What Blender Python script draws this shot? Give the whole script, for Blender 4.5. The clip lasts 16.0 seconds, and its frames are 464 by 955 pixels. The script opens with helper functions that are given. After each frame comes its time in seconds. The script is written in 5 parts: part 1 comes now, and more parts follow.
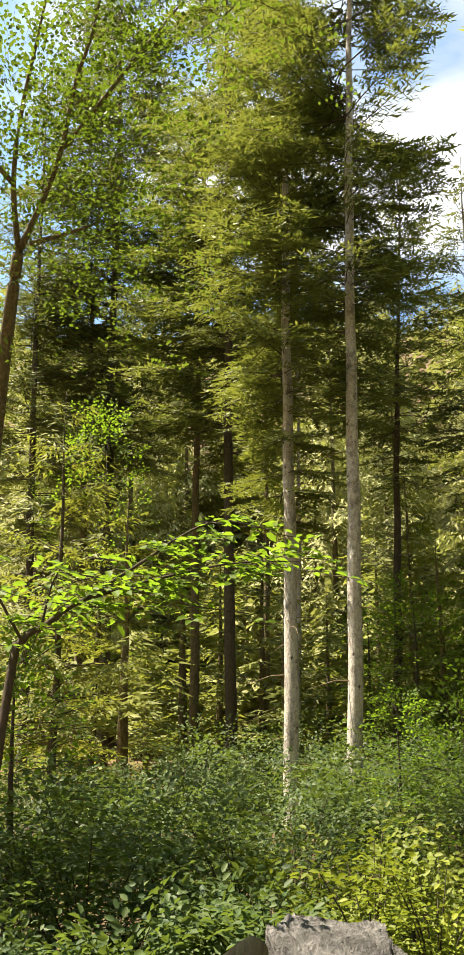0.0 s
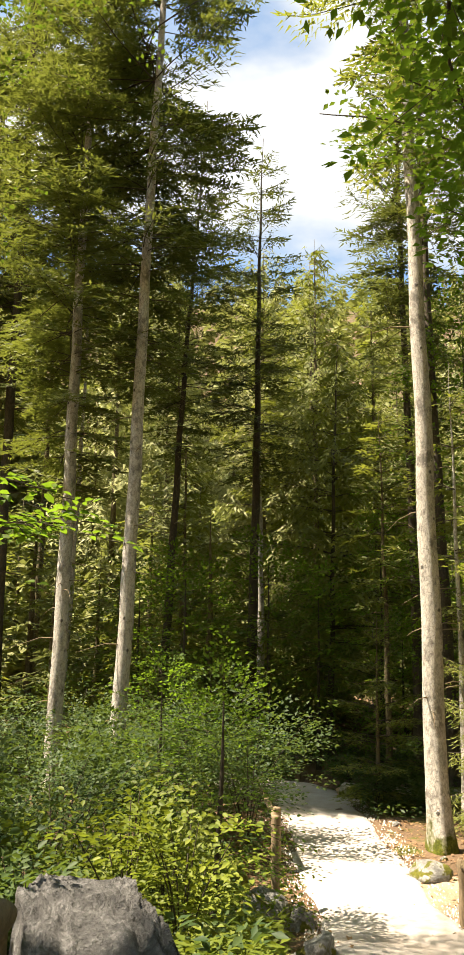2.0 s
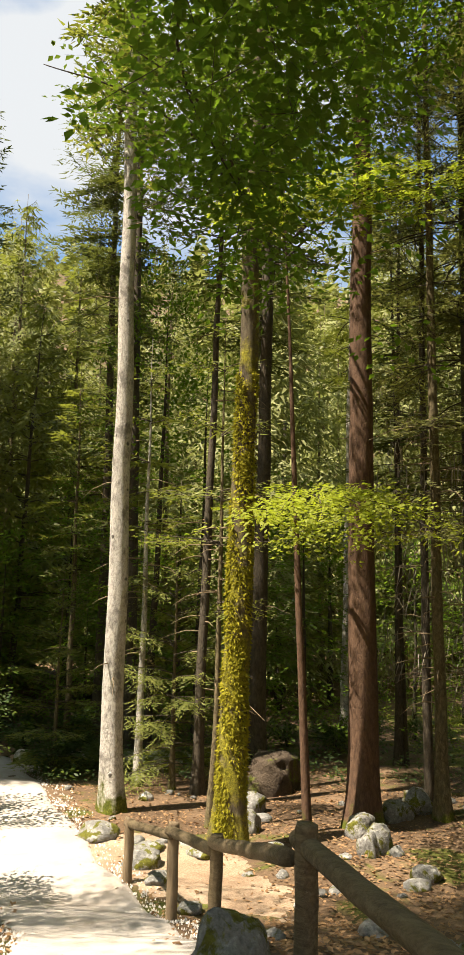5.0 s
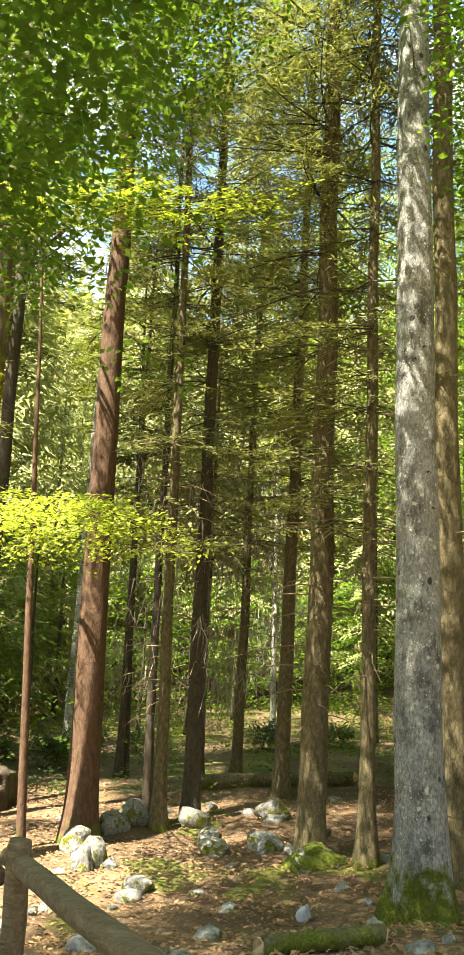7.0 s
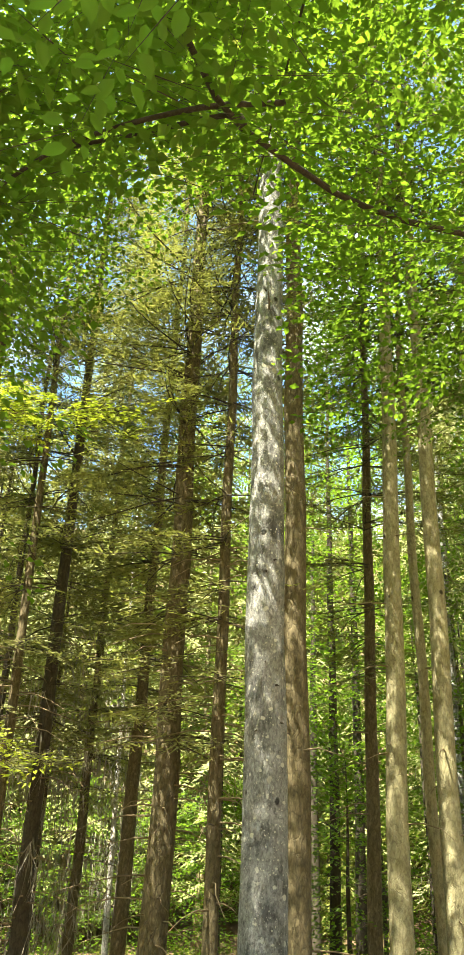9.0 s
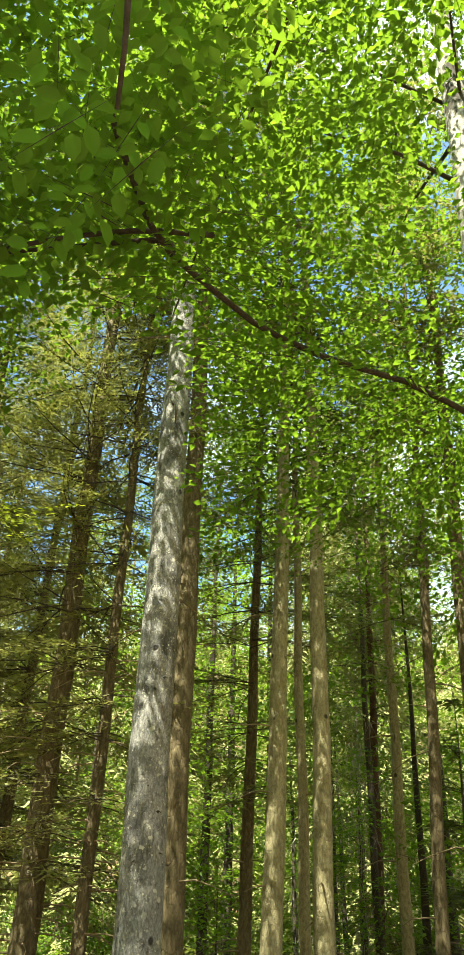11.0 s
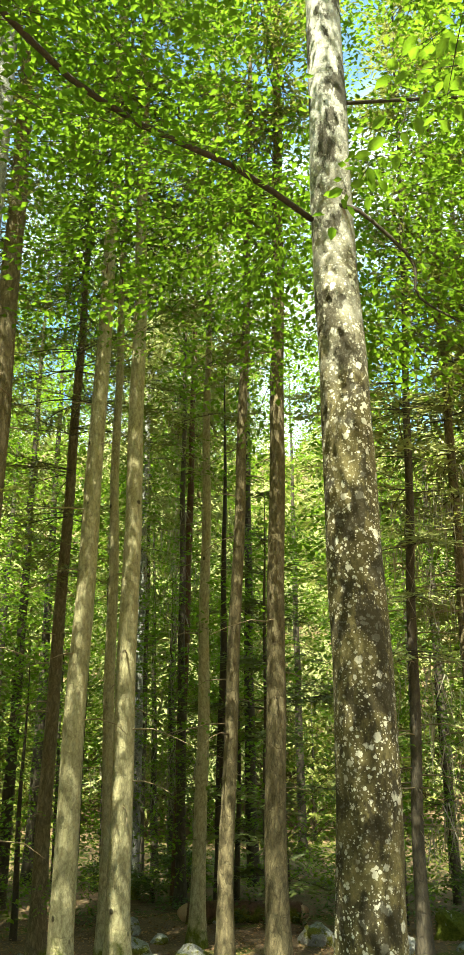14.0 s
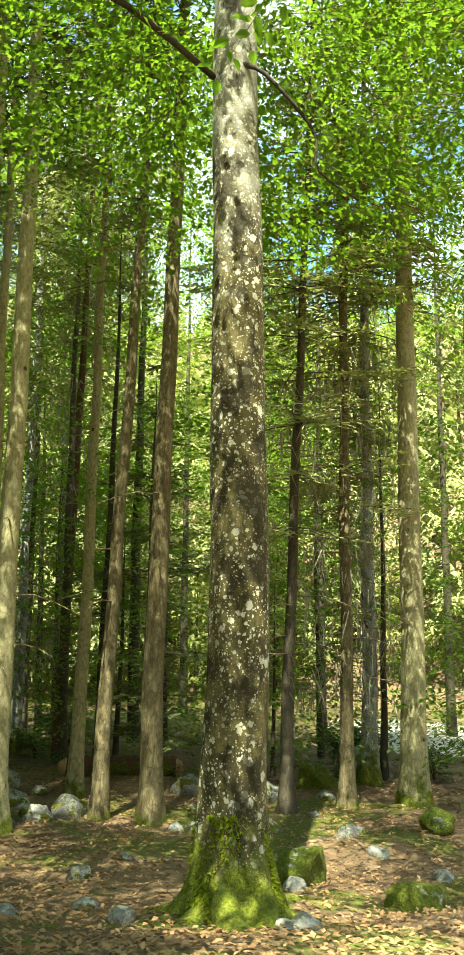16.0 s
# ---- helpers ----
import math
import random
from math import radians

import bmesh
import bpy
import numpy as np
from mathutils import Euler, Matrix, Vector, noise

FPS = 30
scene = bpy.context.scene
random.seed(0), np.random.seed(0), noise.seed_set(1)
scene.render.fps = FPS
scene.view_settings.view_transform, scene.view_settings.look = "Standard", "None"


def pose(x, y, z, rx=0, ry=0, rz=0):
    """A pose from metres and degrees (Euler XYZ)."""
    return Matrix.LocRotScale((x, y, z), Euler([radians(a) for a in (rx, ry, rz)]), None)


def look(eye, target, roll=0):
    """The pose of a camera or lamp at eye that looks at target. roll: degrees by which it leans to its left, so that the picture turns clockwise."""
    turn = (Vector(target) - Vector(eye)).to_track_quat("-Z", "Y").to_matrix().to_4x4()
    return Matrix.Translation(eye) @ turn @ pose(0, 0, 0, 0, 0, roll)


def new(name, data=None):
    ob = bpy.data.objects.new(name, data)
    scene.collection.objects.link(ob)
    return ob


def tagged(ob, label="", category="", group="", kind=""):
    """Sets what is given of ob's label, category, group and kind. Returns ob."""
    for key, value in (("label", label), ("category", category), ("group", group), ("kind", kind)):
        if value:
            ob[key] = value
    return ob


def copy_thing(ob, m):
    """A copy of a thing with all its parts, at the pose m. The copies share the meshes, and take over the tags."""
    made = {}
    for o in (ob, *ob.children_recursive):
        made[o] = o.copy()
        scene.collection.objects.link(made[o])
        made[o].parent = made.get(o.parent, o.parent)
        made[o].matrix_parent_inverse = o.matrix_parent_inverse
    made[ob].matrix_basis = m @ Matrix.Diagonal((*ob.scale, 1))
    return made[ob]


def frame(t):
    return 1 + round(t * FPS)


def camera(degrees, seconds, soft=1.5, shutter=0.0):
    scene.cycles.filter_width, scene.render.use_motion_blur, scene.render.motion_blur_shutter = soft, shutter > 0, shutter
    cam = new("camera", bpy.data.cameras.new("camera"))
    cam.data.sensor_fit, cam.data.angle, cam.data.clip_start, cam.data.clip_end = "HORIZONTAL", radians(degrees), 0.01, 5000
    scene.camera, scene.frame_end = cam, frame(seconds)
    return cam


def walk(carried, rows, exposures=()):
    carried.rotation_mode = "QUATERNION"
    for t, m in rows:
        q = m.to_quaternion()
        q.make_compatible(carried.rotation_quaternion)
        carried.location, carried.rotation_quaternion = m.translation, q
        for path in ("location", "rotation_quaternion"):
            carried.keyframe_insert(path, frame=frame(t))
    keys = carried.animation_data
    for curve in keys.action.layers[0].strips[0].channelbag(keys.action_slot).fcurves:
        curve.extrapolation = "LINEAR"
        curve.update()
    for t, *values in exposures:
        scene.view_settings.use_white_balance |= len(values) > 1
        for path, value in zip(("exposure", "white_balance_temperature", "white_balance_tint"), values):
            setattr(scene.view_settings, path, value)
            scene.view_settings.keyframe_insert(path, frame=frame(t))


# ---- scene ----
cam = camera(30.12, 16.0, soft=1.1)
PATH = [
    (0.0, pose(0, 0, 1.65, 103.65, 0.35, 0.00)),
    (0.5, pose(0, 0, 1.65, 103.05, 0.38, -4.66)),
    (1.0, pose(0, 0, 1.65, 102.37, -0.32, -8.32)),
    (1.5, pose(0, 0, 1.65, 101.88, -0.54, -12.31)),
    (2.0, pose(0, 0, 1.65, 101.37, -0.53, -14.94)),
    (2.5, pose(0, 0, 1.65, 100.45, -0.36, -18.49)),
    (3.0, pose(0, 0, 1.65, 99.81, -0.57, -21.56)),
    (3.2, pose(0, 0, 1.65, 99.02, -1.35, -23.26)),
    (5.3, pose(0, 0, 1.65, 99.82, -0.67, -37.92)),
    (5.5, pose(0, 0, 1.65, 99.97, -0.51, -39.89)),
    (6.0, pose(0, 0, 1.65, 100.13, -0.60, -44.01)),
    (6.5, pose(0, 0, 1.65, 100.18, -1.16, -48.25)),
    (7.0, pose(0, 0, 1.65, 100.78, -2.17, -52.82)),
    (7.5, pose(0, 0, 1.65, 106.62, -2.75, -57.13)),
    (8.0, pose(0, 0, 1.65, 110.09, -2.38, -58.47)),
    (8.5, pose(0, 0, 1.65, 112.67, -2.07, -61.19)),
    (8.7, pose(0, 0, 1.65, 113.69, -1.84, -61.87)),
    (10.8, pose(-0.07, 0.23, 1.74, 121.09, -1.92, -70.47)),
    (11.0, pose(-0.08, 0.17, 1.75, 122.13, -1.67, -71.55)),
    (11.5, pose(-0.06, 0.10, 1.75, 123.01, -0.97, -74.00)),
    (12.0, pose(-0.05, 0.03, 1.71, 123.13, -0.34, -76.44)),
    (12.5, pose(-0.03, -0.04, 1.68, 123.12, 0.30, -79.80)),
    (13.0, pose(-0.01, -0.05, 1.64, 119.91, -0.25, -80.86)),
    (13.5, pose(0.02, -0.05, 1.63, 113.82, 0.09, -81.88)),
    (14.0, pose(0.04, -0.06, 1.63, 109.01, 0.22, -82.57)),
    (14.5, pose(0.05, -0.06, 1.62, 105.29, -0.01, -83.34)),
    (15.0, pose(0.05, -0.09, 1.62, 103.66, -0.37, -84.63)),
    (15.5, pose(0.04, -0.13, 1.61, 102.14, -0.52, -87.39)),
    (16.0, pose(0.07, -0.18, 1.60, 100.83, -0.46, -89.80)),
]
EXPOSURES = [(0.0, 2.05, 6900, 17), (3.0, 1.65, 7000, 18), (5.5, 1.5, 6700, 17), (6.0, 2.0, 6700, 14), (7.0, 2.85, 6500, 10), (8.5, 3.0, 6500, 8), (11.0, 2.4, 6500, 3), (13.0, 2.42, 6500, -2), (14.0, 2.66, 6500, -4), (16.0, 2.62, 6500, -7)]
walk(cam, PATH, EXPOSURES)

# ---- light ----
SUN_AZ = radians(281)      # compass bearing of the sun, measured from +y towards +x
SUN_EL = radians(61)
world = bpy.data.worlds.new("world")
scene.world = world
world.use_nodes = True
wt = world.node_tree
wt.nodes.clear()
w_out = wt.nodes.new("ShaderNodeOutputWorld")
w_bg = wt.nodes.new("ShaderNodeBackground")
w_bg.inputs["Strength"].default_value = 0.05
sky = wt.nodes.new("ShaderNodeTexSky")
sky.sky_type = "NISHITA"
sky.sun_disc = False
sky.sun_elevation = SUN_EL
sky.sun_rotation = SUN_AZ
sky.dust_density = 1.5
w_co = wt.nodes.new("ShaderNodeTexCoord")
w_map = wt.nodes.new("ShaderNodeMapping")
w_map.inputs["Scale"].default_value = (1.0, 1.0, 2.2)
w_map.inputs["Location"].default_value = (0.35, 0.2, 0.1)
w_noise = wt.nodes.new("ShaderNodeTexNoise")
w_noise.inputs["Scale"].default_value = 2.6
w_noise.inputs["Detail"].default_value = 7
w_ramp = wt.nodes.new("ShaderNodeValToRGB")
w_ramp.color_ramp.elements[0].position = 0.46
w_ramp.color_ramp.elements[1].position = 0.58
w_ramp.color_ramp.elements[0].color = (0.10, 0.10, 0.10, 1)
w_mix = wt.nodes.new("ShaderNodeMixRGB")
w_mix.inputs[2].default_value = (5.7, 6.3, 6.4, 1)
wt.links.new(w_co.outputs["Generated"], w_map.inputs[0])
wt.links.new(w_map.outputs[0], w_noise.inputs["Vector"])
wt.links.new(w_noise.outputs["Fac"], w_ramp.inputs[0])
wt.links.new(w_ramp.outputs[0], w_mix.inputs[0])
w_tint = wt.nodes.new("ShaderNodeMixRGB")
w_tint.blend_type = "MULTIPLY"
w_tint.inputs[0].default_value = 1.0
w_tint.inputs[2].default_value = (1.0, 1.4, 1.45, 1)
wt.links.new(sky.outputs[0], w_tint.inputs[1])
wt.links.new(w_tint.outputs[0], w_mix.inputs[1])
wt.links.new(w_mix.outputs[0], w_bg.inputs["Color"])
wt.links.new(w_bg.outputs[0], w_out.inputs[0])

sun = new("sun", bpy.data.lights.new("sun", "SUN"))
sun.data.energy = 5.0
sun.data.angle = radians(0.53)
sun.data.color = (1.0, 0.92, 0.76)
to_sun = Vector((math.sin(SUN_AZ) * math.cos(SUN_EL), math.cos(SUN_AZ) * math.cos(SUN_EL), math.sin(SUN_EL)))
sun.matrix_world = look(to_sun * 60, (0, 0, 0))


# ---- materials ----
def shader(name):
    m = bpy.data.materials.new(name)
    m.use_nodes = True
    nt = m.node_tree
    nt.nodes.clear()
    return m, nt


def node(nt, kind, links=None, **values):
    n = nt.nodes.new(kind)
    for k, v in values.items():
        n.inputs[k.replace("_", " ")].default_value = v
    for k, src in (links or {}).items():
        nt.links.new(src, n.inputs[k])
    return n


def ramp(nt, src, *stops):
    n = nt.nodes.new("ShaderNodeValToRGB")
    els = n.color_ramp.elements
    while len(els) < len(stops):
        els.new(0.5)
    for e, (p, c) in zip(els, stops):
        e.position = p
        e.color = (*c, 1) if len(c) == 3 else c
    nt.links.new(src, n.inputs[0])
    return n.outputs[0]


def grey(v):
    return (v, v, v)


def mixc(nt, fac, a, b):
    n = nt.nodes.new("ShaderNodeMixRGB")
    for i, s in ((0, fac), (1, a), (2, b)):
        if isinstance(s, (int, float)):
            n.inputs[i].default_value = s
        elif isinstance(s, tuple):
            n.inputs[i].default_value = (*s, 1)
        else:
            nt.links.new(s, n.inputs[i])
    return n.outputs[0]


def maths(nt, op, a, b):
    n = nt.nodes.new("ShaderNodeMath")
    n.operation = op
    for i, s in ((0, a), (1, b)):
        if isinstance(s, (int, float)):
            n.inputs[i].default_value = s
        else:
            nt.links.new(s, n.inputs[i])
    return n.outputs[0]


def coords(nt, scale=(1, 1, 1)):
    c = nt.nodes.new("ShaderNodeTexCoord")
    m = node(nt, "ShaderNodeMapping", {0: c.outputs["Object"]})
    m.inputs["Scale"].default_value = scale
    return m.outputs[0]


def noise_tex(nt, vec, scale, detail=5, rough=0.6, distort=0.0):
    n = node(nt, "ShaderNodeTexNoise", {"Vector": vec}, Scale=scale, Detail=detail, Roughness=rough, Distortion=distort)
    return n.outputs["Fac"]


def finish(nt, bsdf_out):
    o = nt.nodes.new("ShaderNodeOutputMaterial")
    nt.links.new(bsdf_out, o.inputs[0])


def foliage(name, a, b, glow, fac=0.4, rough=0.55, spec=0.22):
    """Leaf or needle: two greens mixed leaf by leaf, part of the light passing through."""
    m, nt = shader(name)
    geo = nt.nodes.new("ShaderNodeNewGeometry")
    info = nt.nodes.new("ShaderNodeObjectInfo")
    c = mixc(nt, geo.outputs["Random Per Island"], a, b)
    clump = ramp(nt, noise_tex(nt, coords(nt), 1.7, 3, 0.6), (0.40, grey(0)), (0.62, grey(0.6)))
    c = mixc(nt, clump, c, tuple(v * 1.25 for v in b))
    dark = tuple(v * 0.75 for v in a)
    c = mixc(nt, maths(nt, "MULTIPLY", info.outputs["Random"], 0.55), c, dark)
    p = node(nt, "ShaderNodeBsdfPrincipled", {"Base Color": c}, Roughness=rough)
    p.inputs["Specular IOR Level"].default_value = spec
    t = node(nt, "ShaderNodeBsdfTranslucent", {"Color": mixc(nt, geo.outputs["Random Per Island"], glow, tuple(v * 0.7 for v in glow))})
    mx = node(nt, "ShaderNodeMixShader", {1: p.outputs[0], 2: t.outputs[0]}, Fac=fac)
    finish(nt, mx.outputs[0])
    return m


def bark(name, dark, mid, pale, grain=9.0, stretch=0.3, crack=0.6, lichen=0.0, moss=0.0, moss_top=0.8, blotch=1.2, rough=0.9, bump=0.6, knots=False, mossy=((0.05, 0.062, 0.006), (0.20, 0.22, 0.02)), clean=0.0, along_y=False, moss_scale=3.5):
    """Bark with stretched grain, plates, lichen spots and a sleeve of moss that thins upwards."""
    m, nt = shader(name)
    v = coords(nt, (1, stretch, 1) if along_y else (1, 1, stretch))
    plain = coords(nt)
    g = noise_tex(nt, v, grain * 2.5, 8, 0.7)
    big = noise_tex(nt, plain, blotch, 4, 0.6)
    warp = node(nt, "ShaderNodeTexNoise", {"Vector": v}, Scale=grain * 1.1, Detail=4)
    shift = nt.nodes.new("ShaderNodeVectorMath")
    shift.operation = "MULTIPLY_ADD"
    nt.links.new(warp.outputs["Color"], shift.inputs[0])
    shift.inputs[1].default_value = (0.16, 0.16, 0.16)
    nt.links.new(v, shift.inputs[2])
    vor = node(nt, "ShaderNodeTexVoronoi", {"Vector": shift.outputs[0]}, Scale=grain * 1.6)
    vor.feature = "DISTANCE_TO_EDGE"
    edge = ramp(nt, maths(nt, "ADD", vor.outputs["Distance"], maths(nt, "MULTIPLY", g, 0.10)), (0.03, grey(0)), (0.16, grey(1)))
    c = ramp(nt, g, (0.25, dark), (0.5, mid), (0.78, pale))
    c = mixc(nt, maths(nt, "MULTIPLY", ramp(nt, big, (0.35, grey(0)), (0.65, grey(1))), 0.55), c, mid)
    c = mixc(nt, maths(nt, "MULTIPLY", maths(nt, "SUBTRACT", 1.0, edge), crack), c, dark)
    height = maths(nt, "ADD", maths(nt, "MULTIPLY", g, 0.5), maths(nt, "MULTIPLY", edge, crack * 0.7))
    if lichen:
        spots = None
        for sc, top in ((7.0, 0.30), (15.0, 0.34), (34.0, 0.30)):
            vo = node(nt, "ShaderNodeTexVoronoi", {"Vector": plain}, Scale=sc)
            lim = maths(nt, "MULTIPLY", noise_tex(nt, plain, sc * 0.6, 3), 0.5 * lichen + 0.22)
            d = maths(nt, "SUBTRACT", lim, maths(nt, "ADD", vo.outputs["Distance"], maths(nt, "MULTIPLY", noise_tex(nt, plain, sc * 2.6, 5, 0.75), 0.62)))
            sp_ = ramp(nt, maths(nt, "ADD", d, 0.36), (0.18, grey(0)), (0.22, grey(1)))
            spots = sp_ if spots is None else maths(nt, "MAXIMUM", spots, sp_)
        zone = ramp(nt, noise_tex(nt, coords(nt, (1, 1, 0.6)), 1.3, 4, 0.7), (0.34, grey(0)), (0.52, grey(1)))
        pit = ramp(nt, noise_tex(nt, coords(nt, (1, 1, 0.7)), 3.5, 6, 0.75), (0.50, grey(0)), (0.62, grey(1)))
        c = mixc(nt, maths(nt, "MULTIPLY", pit, 0.75), c, tuple(d * 0.9 for d in dark))
        c = mixc(nt, maths(nt, "MULTIPLY", maths(nt, "MULTIPLY", spots, zone), 0.9), c, (0.60, 0.58, 0.46))
    if knots:
        vo = node(nt, "ShaderNodeTexVoronoi", {"Vector": coords(nt, (1, 1, 0.8))}, Scale=3.2)
        kn = ramp(nt, maths(nt, "ADD", vo.outputs["Distance"], maths(nt, "MULTIPLY", noise_tex(nt, plain, 30, 3), 0.06)), (0.10, grey(1)), (0.15, grey(0)))
        c = mixc(nt, maths(nt, "MULTIPLY", kn, 0.9), c, tuple(d * 0.5 for d in dark))
        height = maths(nt, "ADD", height, kn)
    if clean:
        up = node(nt, "ShaderNodeSeparateXYZ", {0: plain})
        zone2 = maths(nt, "ADD", maths(nt, "MULTIPLY", up.outputs[2], 1.0 / clean), maths(nt, "MULTIPLY", noise_tex(nt, plain, 2.2, 6, 0.7), 1.2))
        c = mixc(nt, ramp(nt, maths(nt, "MULTIPLY", zone2, 0.5), (0.62, grey(0)), (0.85, grey(0.75))), c, (0.38, 0.37, 0.325))
        scar = ramp(nt, noise_tex(nt, coords(nt, (1, 1, 0.6)), 2.6, 6, 0.7), (0.51, grey(0)), (0.56, grey(0.9)))
        c = mixc(nt, scar, c, dark)
    if moss:
        sep = node(nt, "ShaderNodeSeparateXYZ", {0: plain})
        fade = maths(nt, "MULTIPLY", sep.outputs[2], -1.0 / moss_top)
        n = noise_tex(nt, plain, moss_scale, 7, 0.62)
        mm = maths(nt, "ADD", maths(nt, "ADD", fade, moss), maths(nt, "MULTIPLY", n, 2.2))
        mask = ramp(nt, mm, (1.25 / 2.5, grey(0)), (1.55 / 2.5, grey(1)))
        mask_in = mask.node.inputs[0]
        nt.links.new(maths(nt, "MULTIPLY", mm, 0.4), mask_in)
        mc = ramp(nt, noise_tex(nt, plain, 40, 4), (0.3, mossy[0]), (0.7, mossy[1]))
        old = ramp(nt, noise_tex(nt, plain, 7, 5, 0.7), (0.42, grey(0)), (0.62, grey(1)))
        mc = mixc(nt, maths(nt, "MULTIPLY", old, 0.7), mc, tuple(0.9 * v for v in mossy[0]))
        c = mixc(nt, mask, c, mc)
        height = maths(nt, "ADD", height, maths(nt, "MULTIPLY", mask, maths(nt, "MULTIPLY", noise_tex(nt, plain, 60, 3), 0.8)))
    b = node(nt, "ShaderNodeBump", {"Height": height}, Strength=bump, Distance=0.03)
    p = node(nt, "ShaderNodeBsdfPrincipled", {"Base Color": c, "Normal": b.outputs[0]}, Roughness=rough)
    p.inputs["Specular IOR Level"].default_value = 0.25
    finish(nt, p.outputs[0])
    return m


def mottled(name, cols, scale, fine=30.0, rough=0.95, bump=0.5, dist=0.03, moss=0.0, moss_col=((0.05, 0.07, 0.01), (0.16, 0.18, 0.025))):
    """Ground, rock or cut wood: broad and fine variation, with moss where it lies upward and damp."""
    m, nt = shader(name)
    v = coords(nt)
    big, small = noise_tex(nt, v, scale, 6, 0.65), noise_tex(nt, v, fine, 6, 0.7)
    mix = maths(nt, "ADD", maths(nt, "MULTIPLY", big, 0.55), maths(nt, "MULTIPLY", small, 0.45))
    c = ramp(nt, mix, *[(0.30 + 0.4 * i / (len(cols) - 1), k) for i, k in enumerate(cols)])
    h = mix
    if moss:
        mask = ramp(nt, noise_tex(nt, v, scale * 0.8, 5, 0.7, 0.4), (0.62 - moss * 0.25, grey(0)), (0.68 - moss * 0.25, grey(1)))
        c = mixc(nt, mask, c, ramp(nt, small, (0.3, moss_col[0]), (0.7, moss_col[1])))
    b = node(nt, "ShaderNodeBump", {"Height": h}, Strength=bump, Distance=dist)
    p = node(nt, "ShaderNodeBsdfPrincipled", {"Base Color": c, "Normal": b.outputs[0]}, Roughness=rough)
    p.inputs["Specular IOR Level"].default_value = 0.2
    finish(nt, p.outputs[0])
    return m


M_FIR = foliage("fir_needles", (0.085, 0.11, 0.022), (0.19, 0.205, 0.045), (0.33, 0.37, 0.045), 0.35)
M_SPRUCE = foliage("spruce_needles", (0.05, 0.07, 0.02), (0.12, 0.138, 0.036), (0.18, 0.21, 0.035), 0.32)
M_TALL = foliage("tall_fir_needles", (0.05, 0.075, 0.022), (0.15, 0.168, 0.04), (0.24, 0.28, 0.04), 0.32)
# needles made paler: sunlight on the background wood is put into the colour
M_FAR_LIT = foliage("far_needles_lit_tone", (0.17, 0.19, 0.06), (0.33, 0.335, 0.14), (0.34, 0.38, 0.09), 0.3)
M_BEECH = foliage("beech_leaves", (0.05, 0.105, 0.011), (0.10, 0.16, 0.018), (0.205, 0.345, 0.02), 0.54)
M_MAPLE = foliage("maple_leaves", (0.06, 0.105, 0.011), (0.11, 0.155, 0.018), (0.14, 0.22, 0.016), 0.38)
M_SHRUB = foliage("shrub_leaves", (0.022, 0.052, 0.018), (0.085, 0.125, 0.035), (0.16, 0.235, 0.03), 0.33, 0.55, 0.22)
# lighter leaf greens for herbs and fronds, with the sunlight put into the colour
M_SUNNY = foliage("sunlit_herb_leaves", (0.08, 0.12, 0.014), (0.185, 0.215, 0.024), (0.24, 0.30, 0.025), 0.35)
M_FROND = foliage("fronds_sun_in_colour", (0.15, 0.19, 0.014), (0.25, 0.28, 0.022), (0.48, 0.58, 0.03), 0.45)
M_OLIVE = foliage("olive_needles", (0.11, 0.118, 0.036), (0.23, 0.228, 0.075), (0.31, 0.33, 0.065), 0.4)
M_GREYTWIG = foliage("grey_dry_twigs", (0.20, 0.18, 0.13), (0.34, 0.31, 0.24), (0.2, 0.18, 0.1), 0.15, 0.8, 0.15)
M_LITTER = foliage("dead_leaves", (0.15, 0.08, 0.035), (0.34, 0.215, 0.11), (0.2, 0.1, 0.04), 0.1, 0.8, 0.15)
M_DRY = foliage("dry_twigs", (0.16, 0.12, 0.07), (0.26, 0.20, 0.12), (0.2, 0.15, 0.08), 0.1, 0.8, 0.15)

M_PALE = bark("pale_spruce_bark", (0.12, 0.11, 0.09), (0.47, 0.44, 0.375), (0.68, 0.65, 0.58), 10, 0.55, 0.45, lichen=0.25, moss=0.7, moss_top=0.8, knots=True, bump=0.8)
M_TAN = bark("tan_spruce_bark", (0.07, 0.06, 0.03), (0.29, 0.26, 0.14), (0.52, 0.48, 0.30), 9, 0.5, 0.35, moss=0.7, moss_top=0.8, knots=True)
M_GREY = bark("grey_fir_bark", (0.05, 0.05, 0.045), (0.29, 0.288, 0.26), (0.60, 0.595, 0.55), 15, 0.5, 0.42, lichen=0.7, moss=0.9, moss_top=0.8, knots=True, bump=0.9)
M_BROWN = bark("brown_spruce_bark", (0.036, 0.029, 0.015), (0.125, 0.101, 0.052), (0.29, 0.24, 0.135), 9, 0.42, 0.55, moss=0.45, moss_top=0.6)
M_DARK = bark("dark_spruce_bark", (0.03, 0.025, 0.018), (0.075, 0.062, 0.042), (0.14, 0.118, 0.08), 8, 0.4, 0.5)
M_RED = bark("red_spruce_bark", (0.035, 0.022, 0.013), (0.095, 0.055, 0.032), (0.18, 0.11, 0.066), 8, 0.4, 0.28, moss=0.55, moss_top=0.6)
